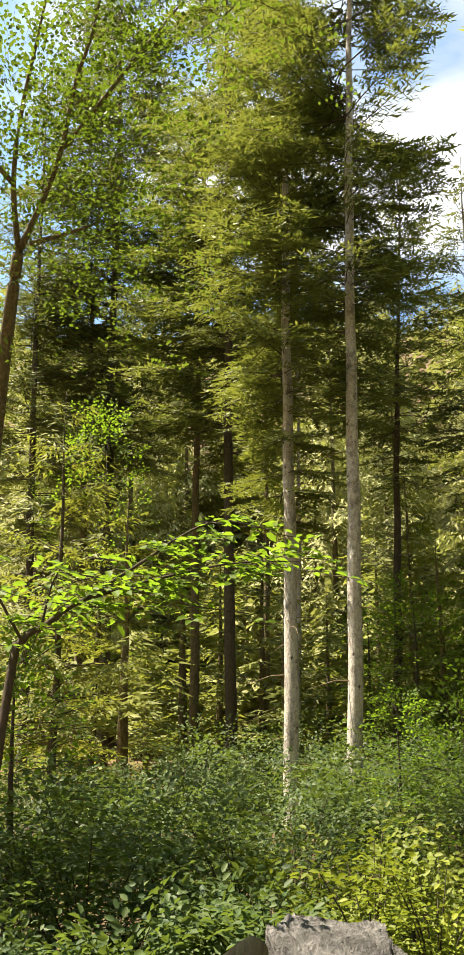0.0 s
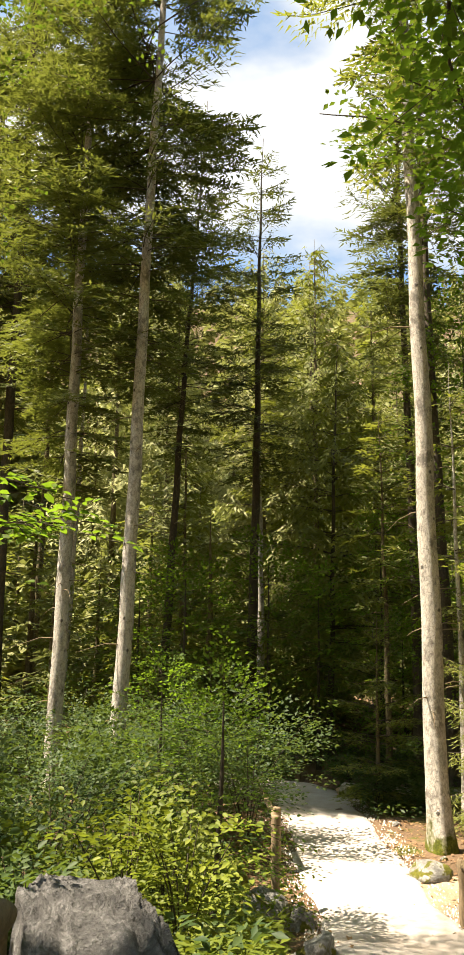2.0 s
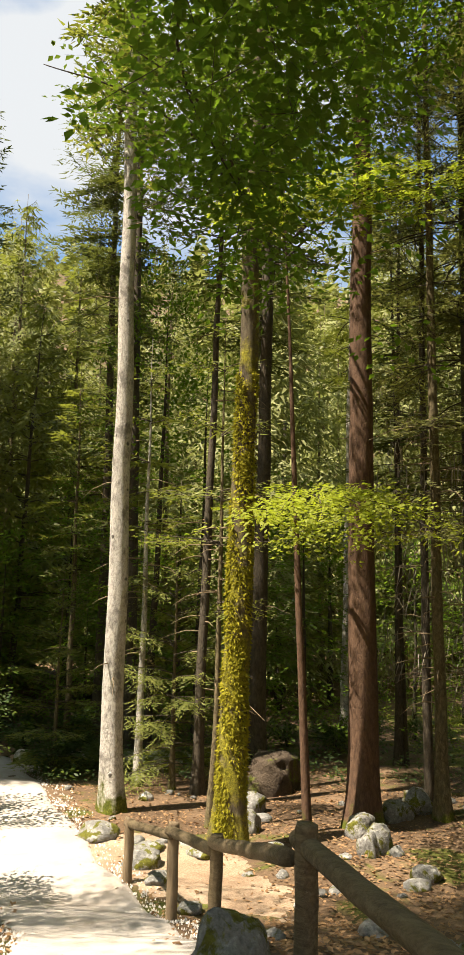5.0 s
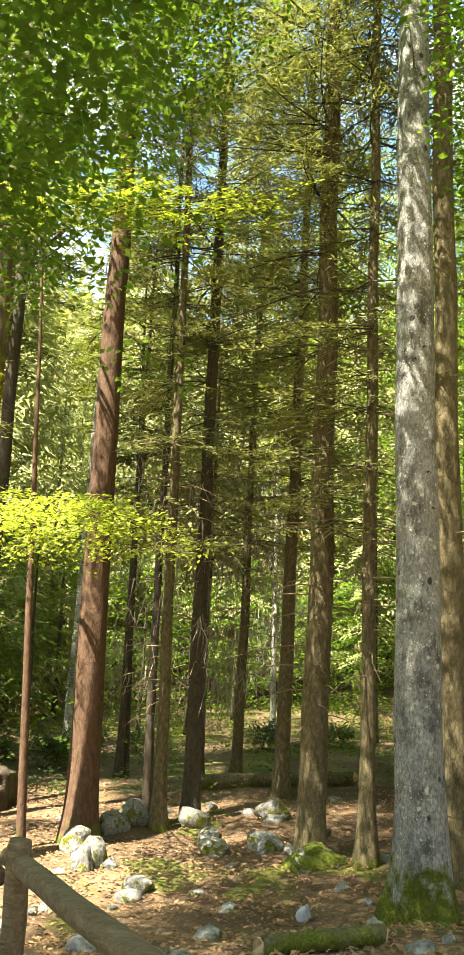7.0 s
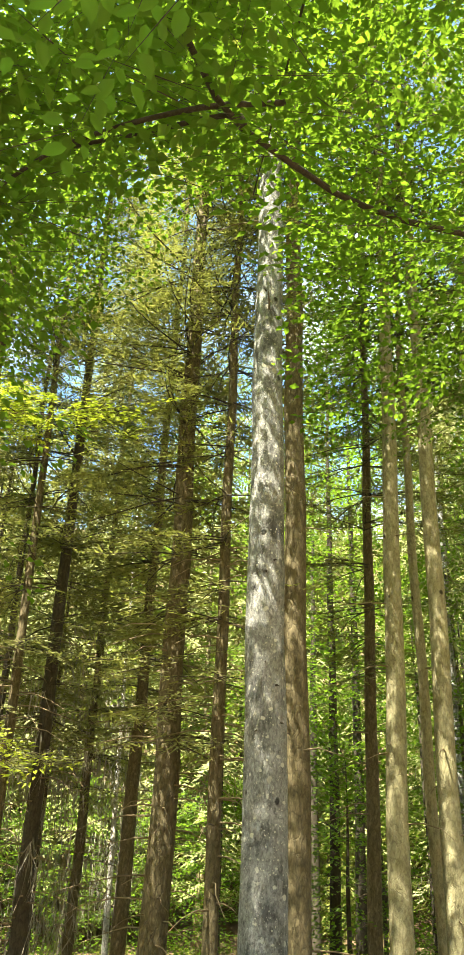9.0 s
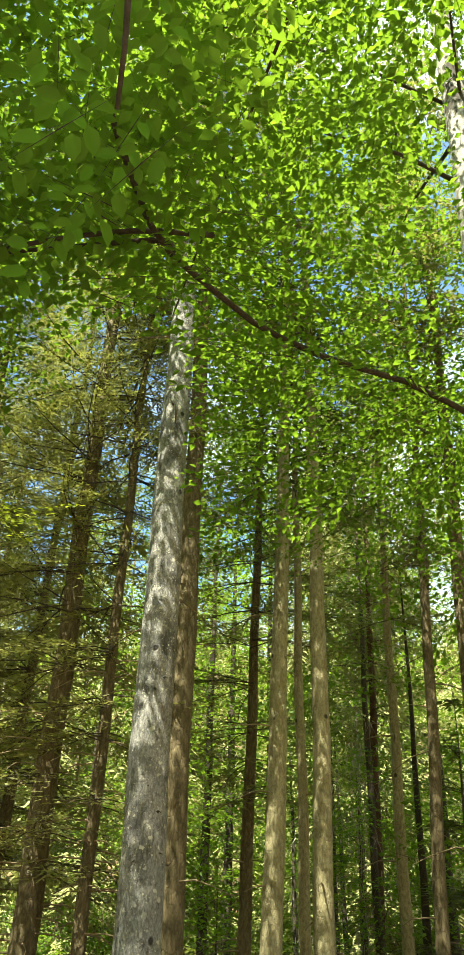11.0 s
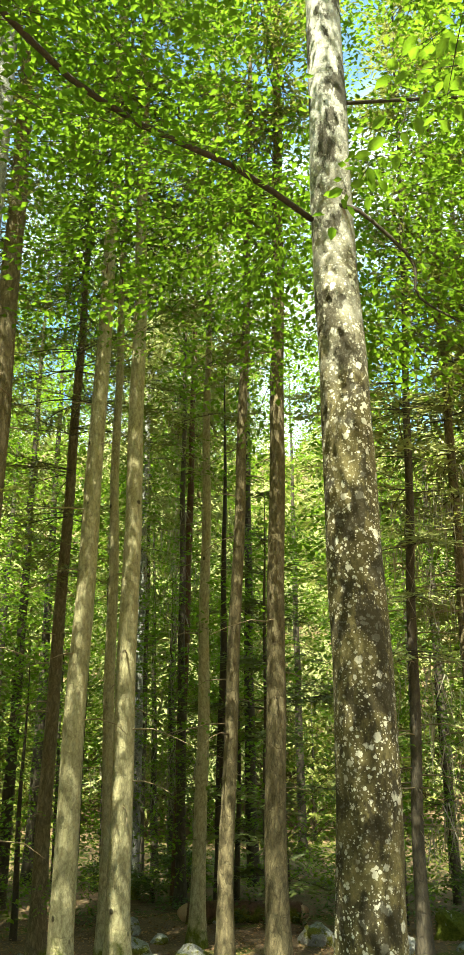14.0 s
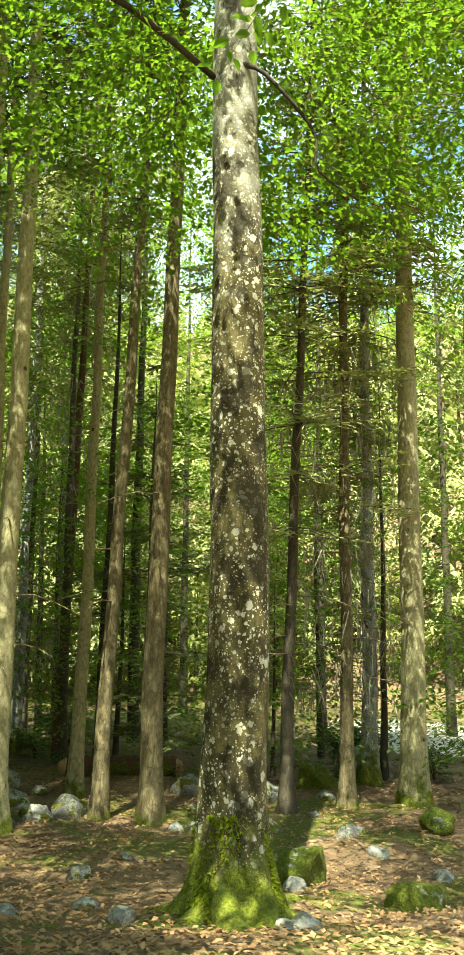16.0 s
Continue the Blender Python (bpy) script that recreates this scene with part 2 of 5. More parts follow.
M_MOSSY = bark("moss_covered_bark", (0.025, 0.02, 0.012), (0.085, 0.068, 0.04), (0.17, 0.14, 0.085), 7, 0.4, 0.15, moss=0.48, moss_top=24.0, bump=1.0, moss_scale=2.2, mossy=((0.10, 0.095, 0.008), (0.36, 0.32, 0.026)))
M_BEECHBARK = bark("beech_bark", (0.026, 0.021, 0.008), (0.098, 0.082, 0.03), (0.21, 0.18, 0.08), 6, 0.7, 0.12, lichen=1.1, moss=1.0, moss_top=0.8, bump=0.8, clean=9.0)
M_LIMB = bark("limb_bark", (0.022, 0.018, 0.012), (0.05, 0.041, 0.026), (0.09, 0.075, 0.05), 10, 0.5, 0.2)
M_FLOOR = mottled("forest_floor", [(0.03, 0.019, 0.010), (0.08, 0.051, 0.028), (0.155, 0.102, 0.058), (0.26, 0.175, 0.105)], 0.55, 26, moss=0.32, moss_col=((0.045, 0.05, 0.012), (0.12, 0.125, 0.022)))
M_PATH = mottled("gravel_path", [(0.26, 0.20, 0.145), (0.35, 0.31, 0.26), (0.44, 0.405, 0.355), (0.53, 0.495, 0.44)], 1.2, 70, bump=0.15, dist=0.015)
# dusty earth, its pale tones also holding the sunlight that falls there
M_DUST = mottled("sunlit_earth", [(0.12, 0.08, 0.05), (0.25, 0.175, 0.11), (0.37, 0.285, 0.195), (0.46, 0.38, 0.29)], 1.1, 40, bump=0.3, dist=0.02)
M_ROCK = mottled("mossy_limestone", [(0.07, 0.068, 0.058), (0.24, 0.235, 0.21), (0.55, 0.54, 0.50)], 4.5, 24, bump=1.6, dist=0.05, moss=0.5, moss_col=((0.055, 0.058, 0.01), (0.19, 0.185, 0.026)))
M_MOSSROCK = mottled("moss_cushioned_limestone", [(0.12, 0.118, 0.10), (0.36, 0.35, 0.32), (0.62, 0.61, 0.57)], 3.0, 24, bump=1.6, dist=0.05, moss=1.05, moss_col=((0.045, 0.06, 0.006), (0.15, 0.17, 0.02)))
M_BROWNROCK = mottled("brown_weathered_stone", [(0.03, 0.023, 0.016), (0.085, 0.064, 0.043), (0.17, 0.135, 0.095)], 3.0, 26, bump=1.8, dist=0.05, moss=0.3)
M_MOSSTUFT = foliage("moss_tufts", (0.19, 0.175, 0.014), (0.44, 0.40, 0.035), (0.4, 0.38, 0.03), 0.3, 0.9, 0.1)
M_GREENMOSS = foliage("green_moss_tufts", (0.09, 0.12, 0.008), (0.26, 0.30, 0.02), (0.3, 0.36, 0.02), 0.3, 0.9, 0.1)
M_GRAVEL = foliage("path_gravel", (0.30, 0.265, 0.22), (0.55, 0.52, 0.47), (0.2, 0.2, 0.2), 0.0, 0.95, 0.15)
M_BOULDER = mottled("grey_boulder_stone", [(0.045, 0.045, 0.041), (0.14, 0.138, 0.128), (0.38, 0.375, 0.35)], 6.0, 30, bump=2.0, dist=0.05)
M_RAIL = bark("weathered_rail_wood", (0.045, 0.034, 0.018), (0.14, 0.105, 0.056), (0.26, 0.205, 0.12), 14, 0.07, 0.12, blotch=2.5, bump=0.7, along_y=True)
M_POST = bark("weathered_post_wood", (0.09, 0.07, 0.045), (0.23, 0.17, 0.10), (0.34, 0.26, 0.16), 12, 0.12, 0.15, blotch=2.5, bump=0.4)
M_CUT = mottled("cut_wood", [(0.28, 0.18, 0.10), (0.42, 0.29, 0.17), (0.52, 0.38, 0.24)], 4, 40)


# ---- shapes ----
def smooth(a, b, r):
    t = np.clip((r - a) / (b - a), 0, 1)
    return t * t * (3 - 2 * t)


def ground(x, y, rough=True):
    """Height of the forest floor: a knoll at the viewpoint, a hollow round it, wooded hills behind."""
    r = np.hypot(x, y)
    az = np.degrees(np.arctan2(x, y))
    z = -(1.5 - 0.5 * smooth(35, 80, np.abs(az))) * smooth(2.5, 11, r)
    rise = 0.42 + 0.04 * np.exp(-((az - 14) / 30) ** 2)
    far = np.maximum(r - 30 - 8 * smooth(35, 60, az), 0)
    z = z + rise * far * smooth(0, 30, far) * (1 - 0.5 * smooth(300, 1500, r))
    if rough:
        k = smooth(3, 9, r)
        z = z + k * (0.05 * np.sin(x * 1.3 + 0.7) * np.cos(y * 1.1) + 0.03 * np.sin(x * 3.1 + y * 2.3))
    return z


def gz(x, y):
    return float(ground(np.float64(x), np.float64(y)))


def mesh_of(name, v, f, mat, soft=False):
    me = bpy.data.meshes.new(name)
    v = np.asarray(v, dtype=np.float32)
    f = np.asarray(f, dtype=np.int32)
    k = f.shape[1]
    me.vertices.add(len(v))
    me.vertices.foreach_set("co", v.ravel())
    me.loops.add(f.size)
    me.loops.foreach_set("vertex_index", f.ravel())
    me.polygons.add(len(f))
    me.polygons.foreach_set("loop_start", np.arange(0, f.size, k, dtype=np.int32))
    me.update(calc_edges=True)
    if soft:
        me.polygons.foreach_set("use_smooth", np.ones(len(f), dtype=bool))
    me.materials.append(mat)
    return me


def part(name, vf, mat, parent=None, label="", soft=False, kind=""):
    ob = new(name, mesh_of(name, vf[0], vf[1], mat, soft))
    ob.parent = parent
    return tagged(ob, label, kind=kind)


def join(*pieces):
    vs, fs, n = [], [], 0
    for v, f in pieces:
        vs.append(v)
        fs.append(np.asarray(f) + n)
        n += len(v)
    return np.concatenate(vs), np.concatenate(fs)


def unit(a):
    return a / np.maximum(np.linalg.norm(a, axis=-1, keepdims=True), 1e-9)


def tube(pts, radii, sides=8, shape=None, cap=True):
    """A tapered limb along pts; shape(ring, angles) may swell each ring."""
    pts = np.asarray(pts, dtype=float)
    n = len(pts)
    tan = unit(np.gradient(pts, axis=0))
    ref = np.where(np.abs(tan[:, 2:3]) > 0.9, np.array([[1.0, 0, 0]]), np.array([[0, 0, 1.0]]))
    a = unit(np.cross(ref, tan))
    b = np.cross(tan, a)
    th = np.linspace(0, 2 * np.pi, sides, endpoint=False)
    rad = np.asarray(radii, dtype=float)[:, None] * np.ones(sides)
    if shape is not None:
        rad = rad * shape(n, th)
    v = pts[:, None] + rad[..., None] * (np.cos(th)[None, :, None] * a[:, None] + np.sin(th)[None, :, None] * b[:, None])
    i = np.arange(n - 1)[:, None] * sides + np.arange(sides)[None]
    j = np.arange(n - 1)[:, None] * sides + (np.arange(sides)[None] + 1) % sides
    f = np.concatenate([np.stack([i, j, j + sides], -1).reshape(-1, 3), np.stack([i, j + sides, i + sides], -1).reshape(-1, 3)])
    v = v.reshape(-1, 3)
    if cap:
        v = np.concatenate([v, pts[:1], pts[-1:]])
        c0, c1 = n * sides, n * sides + 1
        k = np.arange(sides)
        k2 = (k + 1) % sides
        f = np.concatenate([f, np.stack([k2, k, k * 0 + c0], -1), np.stack([k + (n - 1) * sides, k2 + (n - 1) * sides, k * 0 + c1], -1)])
    return v, f


def curve_points(ctrl, n):
    """A smooth line through a few points."""
    c = np.asarray(ctrl, dtype=float)
    p = np.concatenate([2 * c[:1] - c[1:2], c, 2 * c[-1:] - c[-2:-1]])
    out = []
    for t in np.linspace(0, len(c) - 1 - 1e-6, n):
        i = int(t)
        u = t - i
        p0, p1, p2, p3 = p[i:i + 4]
        out.append(0.5 * (2 * p1 + (p2 - p0) * u + (2 * p0 - 5 * p1 + 4 * p2 - p3) * u * u + (3 * p1 - p0 - 3 * p2 + p3) * u ** 3))
    return np.array(out)


def blades(b, u, l, w, up, fine=False, fold=0.18):
    """Many leaves: from b along u, l long and w wide, facing up; folded along the midrib."""
    side = unit(np.cross(u, up))
    nrm = np.cross(side, u)
    l, w = l[:, None], w[:, None]
    if not fine:
        m = b + u * l * 0.45 + nrm * w * fold
        v = np.stack([b, m + side * w * 0.5, b + u * l, m - side * w * 0.5], 1)
        t = np.array([[0, 1, 2], [0, 2, 3]])
    else:
        m1, m2 = b + u * l * 0.28 + nrm * w * fold, b + u * l * 0.68 + nrm * w * fold * 0.8
        tip = b + u * l - nrm * w * 0.12
        v = np.stack([b, m1 + side * w * 0.44, m2 + side * w * 0.42, tip, m2 - side * w * 0.42, m1 - side * w * 0.44], 1)
        t = np.array([[0, 1, 2], [0, 2, 3], [0, 3, 4], [0, 4, 5]])
    k = v.shape[1]
    f = (np.arange(len(b))[:, None, None] * k + t[None]).reshape(-1, 3)
    return v.reshape(-1, 3), f


def spikes(b, u, l, w, up):
    """Many needle tufts: one slim wedge each."""
    side = unit(np.cross(u, up)) * w[:, None] * 0.5
    v = np.stack([b - side, b + side, b + u * l[:, None]], 1).reshape(-1, 3)
    return v, np.arange(len(v)).reshape(-1, 3)


def sprays(c, ax, n, length, leaf, rng, fine=False, spread=0.12, flat=0.25, ratio=0.55, face=(0, 0, 1)):
    """Flat leafy twigs: n leaves along each axis ax from c. Gives leaves and thin twigs."""
    s = len(c)
    ax = unit(ax)
    up = unit(np.array([face], dtype=float) + rng.normal(0, flat, (s, 3)))
    side = unit(np.cross(up, ax))
    up = np.cross(ax, side)
    length = np.broadcast_to(length, (s,))[:, None, None]
    t = (np.linspace(0.08, 1, n)[None] + rng.normal(0, 0.03, (s, n)))[..., None]
    sg = np.where(np.arange(n) % 2, 1.0, -1.0)[None, :, None] * np.ones((s, 1, 1))
    off = rng.uniform(0, 1, (s, n, 1)) * spread * (1.2 - 0.7 * t)
    pos = c[:, None] + ax[:, None] * length * t + sg * off * side[:, None] - np.array([0, 0, 1.0]) * length * 0.16 * t * t
    pos = pos + rng.normal(0, 0.012, pos.shape)
    ang = rng.normal(0.85, 0.25, (s, n, 1))
    u = unit(ax[:, None] * np.cos(ang) + sg * side[:, None] * np.sin(ang) + rng.normal(0, 0.16, (s, n, 3)) - np.array([0, 0, 0.12]))
    nn = unit(up[:, None] + rng.normal(0, 0.28, (s, n, 3)))
    l = leaf * rng.uniform(0.65, 1.15, s * n)
    leaves = blades(pos.reshape(-1, 3), u.reshape(-1, 3), l, l * ratio, nn.reshape(-1, 3), fine)
    le = np.broadcast_to(length[:, 0, 0], (s,))
    twigs = blades(c - ax * le[:, None] * 0.25, unit(ax - np.array([0, 0, 0.12])), le * 1.15, le * 0.0 + 0.008, side, False, 0.3)
    return leaves, twigs


def trunk_mesh(height, radius, lean, seed, sides=16, rings=34, flare=0.55, lobes=5, bow=0.0, top=None, bend=(0.0, 4.0, 3.0)):
    """A trunk from the ground up: root flare, slow taper, slight bends."""
    rng = np.random.default_rng(seed)
    top = top or height
    z = np.concatenate([np.linspace(-0.25, 1.2, 9), np.linspace(1.2, top, rings)[1:]])
    wob = rng.normal(0, 1, 4)
    q = z / height
    bx = 0.03 * np.sin(z * 0.35 + wob[0]) + 0.012 * np.sin(z * 1.9 + wob[1]) + bow * (q * (1 - q)) * height
    by = 0.03 * np.sin(z * 0.3 + wob[2]) + 0.012 * np.sin(z * 1.7 + wob[3])
    by = by + bend[0] * np.exp(-((z - bend[1]) / bend[2]) ** 2)
    s = smooth(0, 2, z)
    pts = np.stack([lean[0] * z + bx * s, lean[1] * z + by * s, z], 1)
    rad = radius * np.clip(1 - q, 0.03, 1.1) ** 0.85
    ph = rng.uniform(0, 6.28, 3)

    def shape(n, th):
        fl = flare * np.exp(-np.maximum(z, 0) / 0.38)[:, None]
        lob = 0.55 + 0.6 * np.maximum(0, np.cos(lobes * th / 2 + ph[0])) ** 2 + 0.4 * np.cos(2 * th + ph[1])
        ripple = 0.025 * np.sin(3 * th[None] + z[:, None] * 1.5 + ph[2]) + 0.02 * np.sin(7 * th[None] + z[:, None] * 4)
        return 1 + fl * lob[None] * 1.2 + ripple
    return tube(pts, rad, sides, shape)


def conifer(seed, height, base, reach, twig=0.13, gap=1.0, droop=0.25, hang=0.0, whorl=0.7, per=6, lean=(0, 0), low=0.55, rise=0.1, ratio=0.24):
    """Needle blades and bare branch wood for one spruce or fir."""
    rng = np.random.default_rng(seed)
    bs, us, ls, ups, wood = [], [], [], [], []
    z = base
    while z < height - 0.3:
        q = (z - base) / (height - base)
        for k in range(per if q < 0.9 else 4):
            a = rng.uniform(0, 6.283)
            full = reach * min(low + 1.6 * q, 1.0, 1.25 * (1 - q) ** 0.75 + 0.06)
            length = full * rng.uniform(0.65, 1.15)
            if length < 0.25:
                continue
            z0 = z + rng.uniform(-0.09, 0.09)
            d = np.array([np.cos(a), np.sin(a), 0.0])
            sd = np.array([-np.sin(a), np.cos(a), 0.0])
            el = rise + 0.5 * q + rng.normal(0, 0.1)
            dr = droop * rng.uniform(0.6, 1.4) * (1 - 0.5 * q)

            def at(s):
                s = np.asarray(s)[:, None]
                return np.array([lean[0] * z0, lean[1] * z0, z0]) + d * length * s + np.array([0, 0, 1.0]) * length * (el * s - dr * s ** 1.6 + 0.12 * s ** 4) + sd * length * 0.06 * np.sin(3 * s + a)
            pts = at(np.linspace(0, 0.97, 5))
            wood.append(tube(pts, np.linspace(0.006 + 0.006 * length, 0.004, 5), 3, cap=False))
            step = 0.125 * gap
            s2 = np.arange(0.22 + rng.uniform(0, 0.05), 1.0, step / length)
            s2 = np.clip(s2 + rng.normal(0, 0.01, len(s2)), 0.1, 0.99)
            c2 = at(s2)
            for sg in (-1, 1):
                l2 = (0.42 * length * (1 - s2) ** 0.8 * (0.35 + s2) + 0.10) * rng.uniform(0.7, 1.2, len(s2))
                ang = rng.normal(0.9, 0.15, len(s2))[:, None]
                u2 = unit(d * np.cos(ang) + sg * sd * np.sin(ang) + np.array([0, 0, 1.0]) * (rng.normal(-0.15 - hang, 0.12 + 0.3 * hang, len(s2)))[:, None])
                for c, u, l in zip(c2, u2, l2):
                    m = max(2, int(l / (0.075 * gap)))
                    t3 = np.linspace(0.05, 1, m)
                    p3 = c + u * (l * t3)[:, None] - np.array([0, 0, 1.0]) * (0.15 + hang * 0.6) * l * (t3 ** 2)[:, None]
                    w = unit(np.cross(u, np.array([0, 0, 1.0])))
                    alt = np.where(np.arange(m) % 2, 1.0, -1.0)[:, None]
                    u3 = unit(u * 0.75 + alt * w * 0.65 + rng.normal(0, 0.2, (m, 3)) - np.array([0, 0, 0.5 * hang]))
                    u3[-1] = u
                    bs.append(p3)
                    us.append(u3)
                    ls.append(twig * rng.uniform(0.7, 1.3, m))
                    ups.append(np.array([0, 0, 1.0]) + 0.55 * d + rng.normal(0, 0.28, (m, 3)))
        z += whorl * rng.uniform(0.6, 1.3)
    b, u, l, up = np.concatenate(bs), np.concatenate(us), np.concatenate(ls), np.concatenate(ups)
    return spikes(b, u, l, l * ratio, up), join(*wood)


def dead_branches(seed, z0, z1, radius, n, length, lean=(0, 0), thick=0.013):
    """Bare, drooping dead twigs and knots on the lower trunk."""
    rng = np.random.default_rng(seed)
    out = []
    for _ in range(n):
        z, a, l = rng.uniform(z0, z1), rng.uniform(0, 6.28), length * rng.uniform(0.2, 1.0)
        d = np.array([np.cos(a), np.sin(a), 0])
        s = np.linspace(0, 1, 4)[:, None]
        p = np.array([lean[0] * z, lean[1] * z, z]) + d * radius * 0.6 + d * l * s + np.array([0, 0, 1.0]) * l * (0.1 * s - 0.35 * s * s) + rng.normal(0, 0.03 * l, (4, 3)) * s
        out.append(tube(p, np.linspace(thick, 0.003, 4), 4, cap=False))
    return join(*out)


def dry_curtain(seed, z0, z1, reach, n, lean=(0, 0)):
    """Grey dead twigs hanging in curtains from the lower boughs."""
    rng = np.random.default_rng(seed)
    k = 7
    a = rng.uniform(0, 6.28, (n, 1)) + rng.normal(0, 0.06, (n, k))
    rad = reach * np.linspace(0.25, 1, k)[None] * rng.uniform(0.5, 1, (n, 1))
    z = rng.uniform(z0, z1, (n, 1)) - 0.25 * rad
    b = np.stack([np.cos(a) * rad + lean[0] * z, np.sin(a) * rad + lean[1] * z, z + 0 * rad], -1).reshape(-1, 3)
    u = unit(rng.normal(0, 0.22, b.shape) + np.array([0, 0, -1.0]))
    l = rng.uniform(0.25, 0.8, len(b))
    return spikes(b, u, l, l * 0.0 + 0.022, rng.normal(0, 1, b.shape))


def thing(name, x, y, label, category, group="", z=None):
    e = new(name)
    e.matrix_world = Matrix.Translation((x, y, gz(x, y) if z is None else z))
    return tagged(e, label, category, group)


# ---- ground ----
def build_ground():
    rr = np.concatenate([[0.02], np.geomspace(0.6, 60, 110), np.geomspace(64, 3500, 40)])
    na = 240
    th = np.linspace(0, 2 * np.pi, na, endpoint=False)
    x, y = rr[:, None] * np.sin(th), rr[:, None] * np.cos(th)
    z = ground(x, y)
    v = np.stack([x, y, z], -1).reshape(-1, 3)
    i = np.arange(len(rr) - 1)[:, None] * na + np.arange(na)[None]
    j = np.arange(len(rr) - 1)[:, None] * na + (np.arange(na)[None] + 1) % na
    f = np.stack([i, i + na, j + na, j], -1).reshape(-1, 4)
    ob = part("ground", (v, f), M_FLOOR, soft=True)
    tagged(ob, "brown leaf-littered forest floor with green moss patches", "ground", kind="structure")


build_ground()

PATH_LINE = curve_points([(0.2, -6), (0.5, -1), (1.5, 3.0), (3.85, 7.3), (5.05, 11.9), (6.4, 17.0), (6.7, 20.0), (4.5, 23.5)], 150)
PATH_HALF = 0.86


def path_distance(x, y):
    d = np.hypot(np.asarray(x)[..., None] - PATH_LINE[:, 0], np.asarray(y)[..., None] - PATH_LINE[:, 1])
    return d.min(-1)


def build_path():
    p = PATH_LINE
    n = unit(np.stack([-np.gradient(p[:, 1]), np.gradient(p[:, 0])], 1))
    across = np.sin(np.linspace(-1, 1, 17) * np.pi / 2)
    rng = np.random.default_rng(3)
    edge = PATH_HALF + 0.05 * np.sin(np.arange(len(p)) * 0.37) + 0.03 * np.sin(np.arange(len(p)) * 0.83 + 1)
    x = p[:, :1] + n[:, :1] * across * edge[:, None]
    y = p[:, 1:2] + n[:, 1:2] * across * edge[:, None]
    z = ground(x, y) + 0.035 - 0.16 * np.abs(across) ** 24 + 0.004 * rng.normal(0, 1, x.shape)
    k = len(across)
    i = np.arange(len(p) - 1)[:, None] * k + np.arange(k - 1)[None]
    f = np.stack([i, i + 1, i + k + 1, i + k], -1).reshape(-1, 4)
    ob = part("path", (np.stack([x, y, z], -1).reshape(-1, 3), f), M_PATH, soft=True)
    tagged(ob, "pale gravel footpath winding between wooden rails", "path", kind="structure")


build_path()


# ---- conifers ----
def conifer_tree(x, y, diameter, height, lean=(0, 0), base=5.0, reach=2.6, seed=1, barkmat=None, needles=None, kind="spruce_tree",
                 label="tall spruce with a straight scaly trunk", twig=0.20, gap=0.88, sides=16, dead=14, curtain=0, stubs=0, **more):
    t = thing(kind, x, y, label, "tree")
    part("trunk", trunk_mesh(height, diameter / 2, lean, seed, sides), barkmat or M_BROWN, t, soft=True)
    nv, wv = conifer(seed, height, base, reach, twig, gap, lean=lean, **more)
    part("branch_wood", wv, M_DARK, t, kind="stuff")
    part("crown", nv, needles or M_SPRUCE, t)
    if stubs:
        part("knots", dead_branches(seed + 20, 1.2, 16, diameter / 2 * 1.15, stubs, 0.09, lean, 0.016), M_DARK, t, "dark stubs of shed branches", kind="stuff")
    if dead:
        if curtain:
            part("dry_curtain", dry_curtain(seed + 80, 2.0, base + 3, 1.3, curtain, lean), M_GREYTWIG, t, "pale dry hanging twigs", kind="stuff")
        part("dead_wood", dead_branches(seed + 50, 1.8, base + 2, diameter / 2 * 0.8, dead, 1.3, lean), M_DRY, t, kind="stuff")
    return t


def sp(x, y, d, h, lean, base, reach, seed, mat, label, needles=None, **k):
    return conifer_tree(x, y, d, h, lean, base, reach, seed, mat, needles or M_SPRUCE, label=label, **k)


# unseen fir left of the viewpoint, added to shade the near rail and boulder
conifer_tree(-5.0, 3.4, 0.4, 23, (0, 0), 10.0, 2.4, 3, M_PALE, M_FIR, "fir_tree", "unseen tall fir added to shade the rail and boulder", 0.4, 1.7, ratio=0.45)

def sa(*a, **k):
    return sp(*a, **{"whorl": 0.6, "twig": 0.2, "gap": 1.0, "ratio": 0.3, "droop": 0.36, **k})


# firs beyond the shrubs
sa(1.27, 19.96, 0.37, 26, (0.013, -0.001), 7.0, 3.0, 11, M_PALE, "fir with pale lower trunk and yellow-green tiers of branches", M_TALL, kind="fir_tree", low=0.45, per=8, twig=0.175, gap=0.86, ratio=0.32, droop=0.38, whorl=0.6)
sa(2.43, 18.34, 0.35, 29, (0.030, -0.005), 9.0, 3.3, 12, M_PALE, "slender fir with a long pale sunlit trunk", M_TALL, kind="fir_tree", per=7, low=0.3, twig=0.175, gap=0.86, ratio=0.32, droop=0.38, whorl=0.62)
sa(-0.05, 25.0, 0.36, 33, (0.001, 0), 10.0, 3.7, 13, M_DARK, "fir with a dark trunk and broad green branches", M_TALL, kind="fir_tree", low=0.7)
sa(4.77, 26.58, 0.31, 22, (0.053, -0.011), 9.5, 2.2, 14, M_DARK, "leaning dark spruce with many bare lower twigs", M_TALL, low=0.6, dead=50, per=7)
sa(1.95, 26.9, 0.20, 20, (0.021, -0.002), 13.0, 1.5, 15, M_PALE, "thin pale spruce behind the firs", M_TALL)
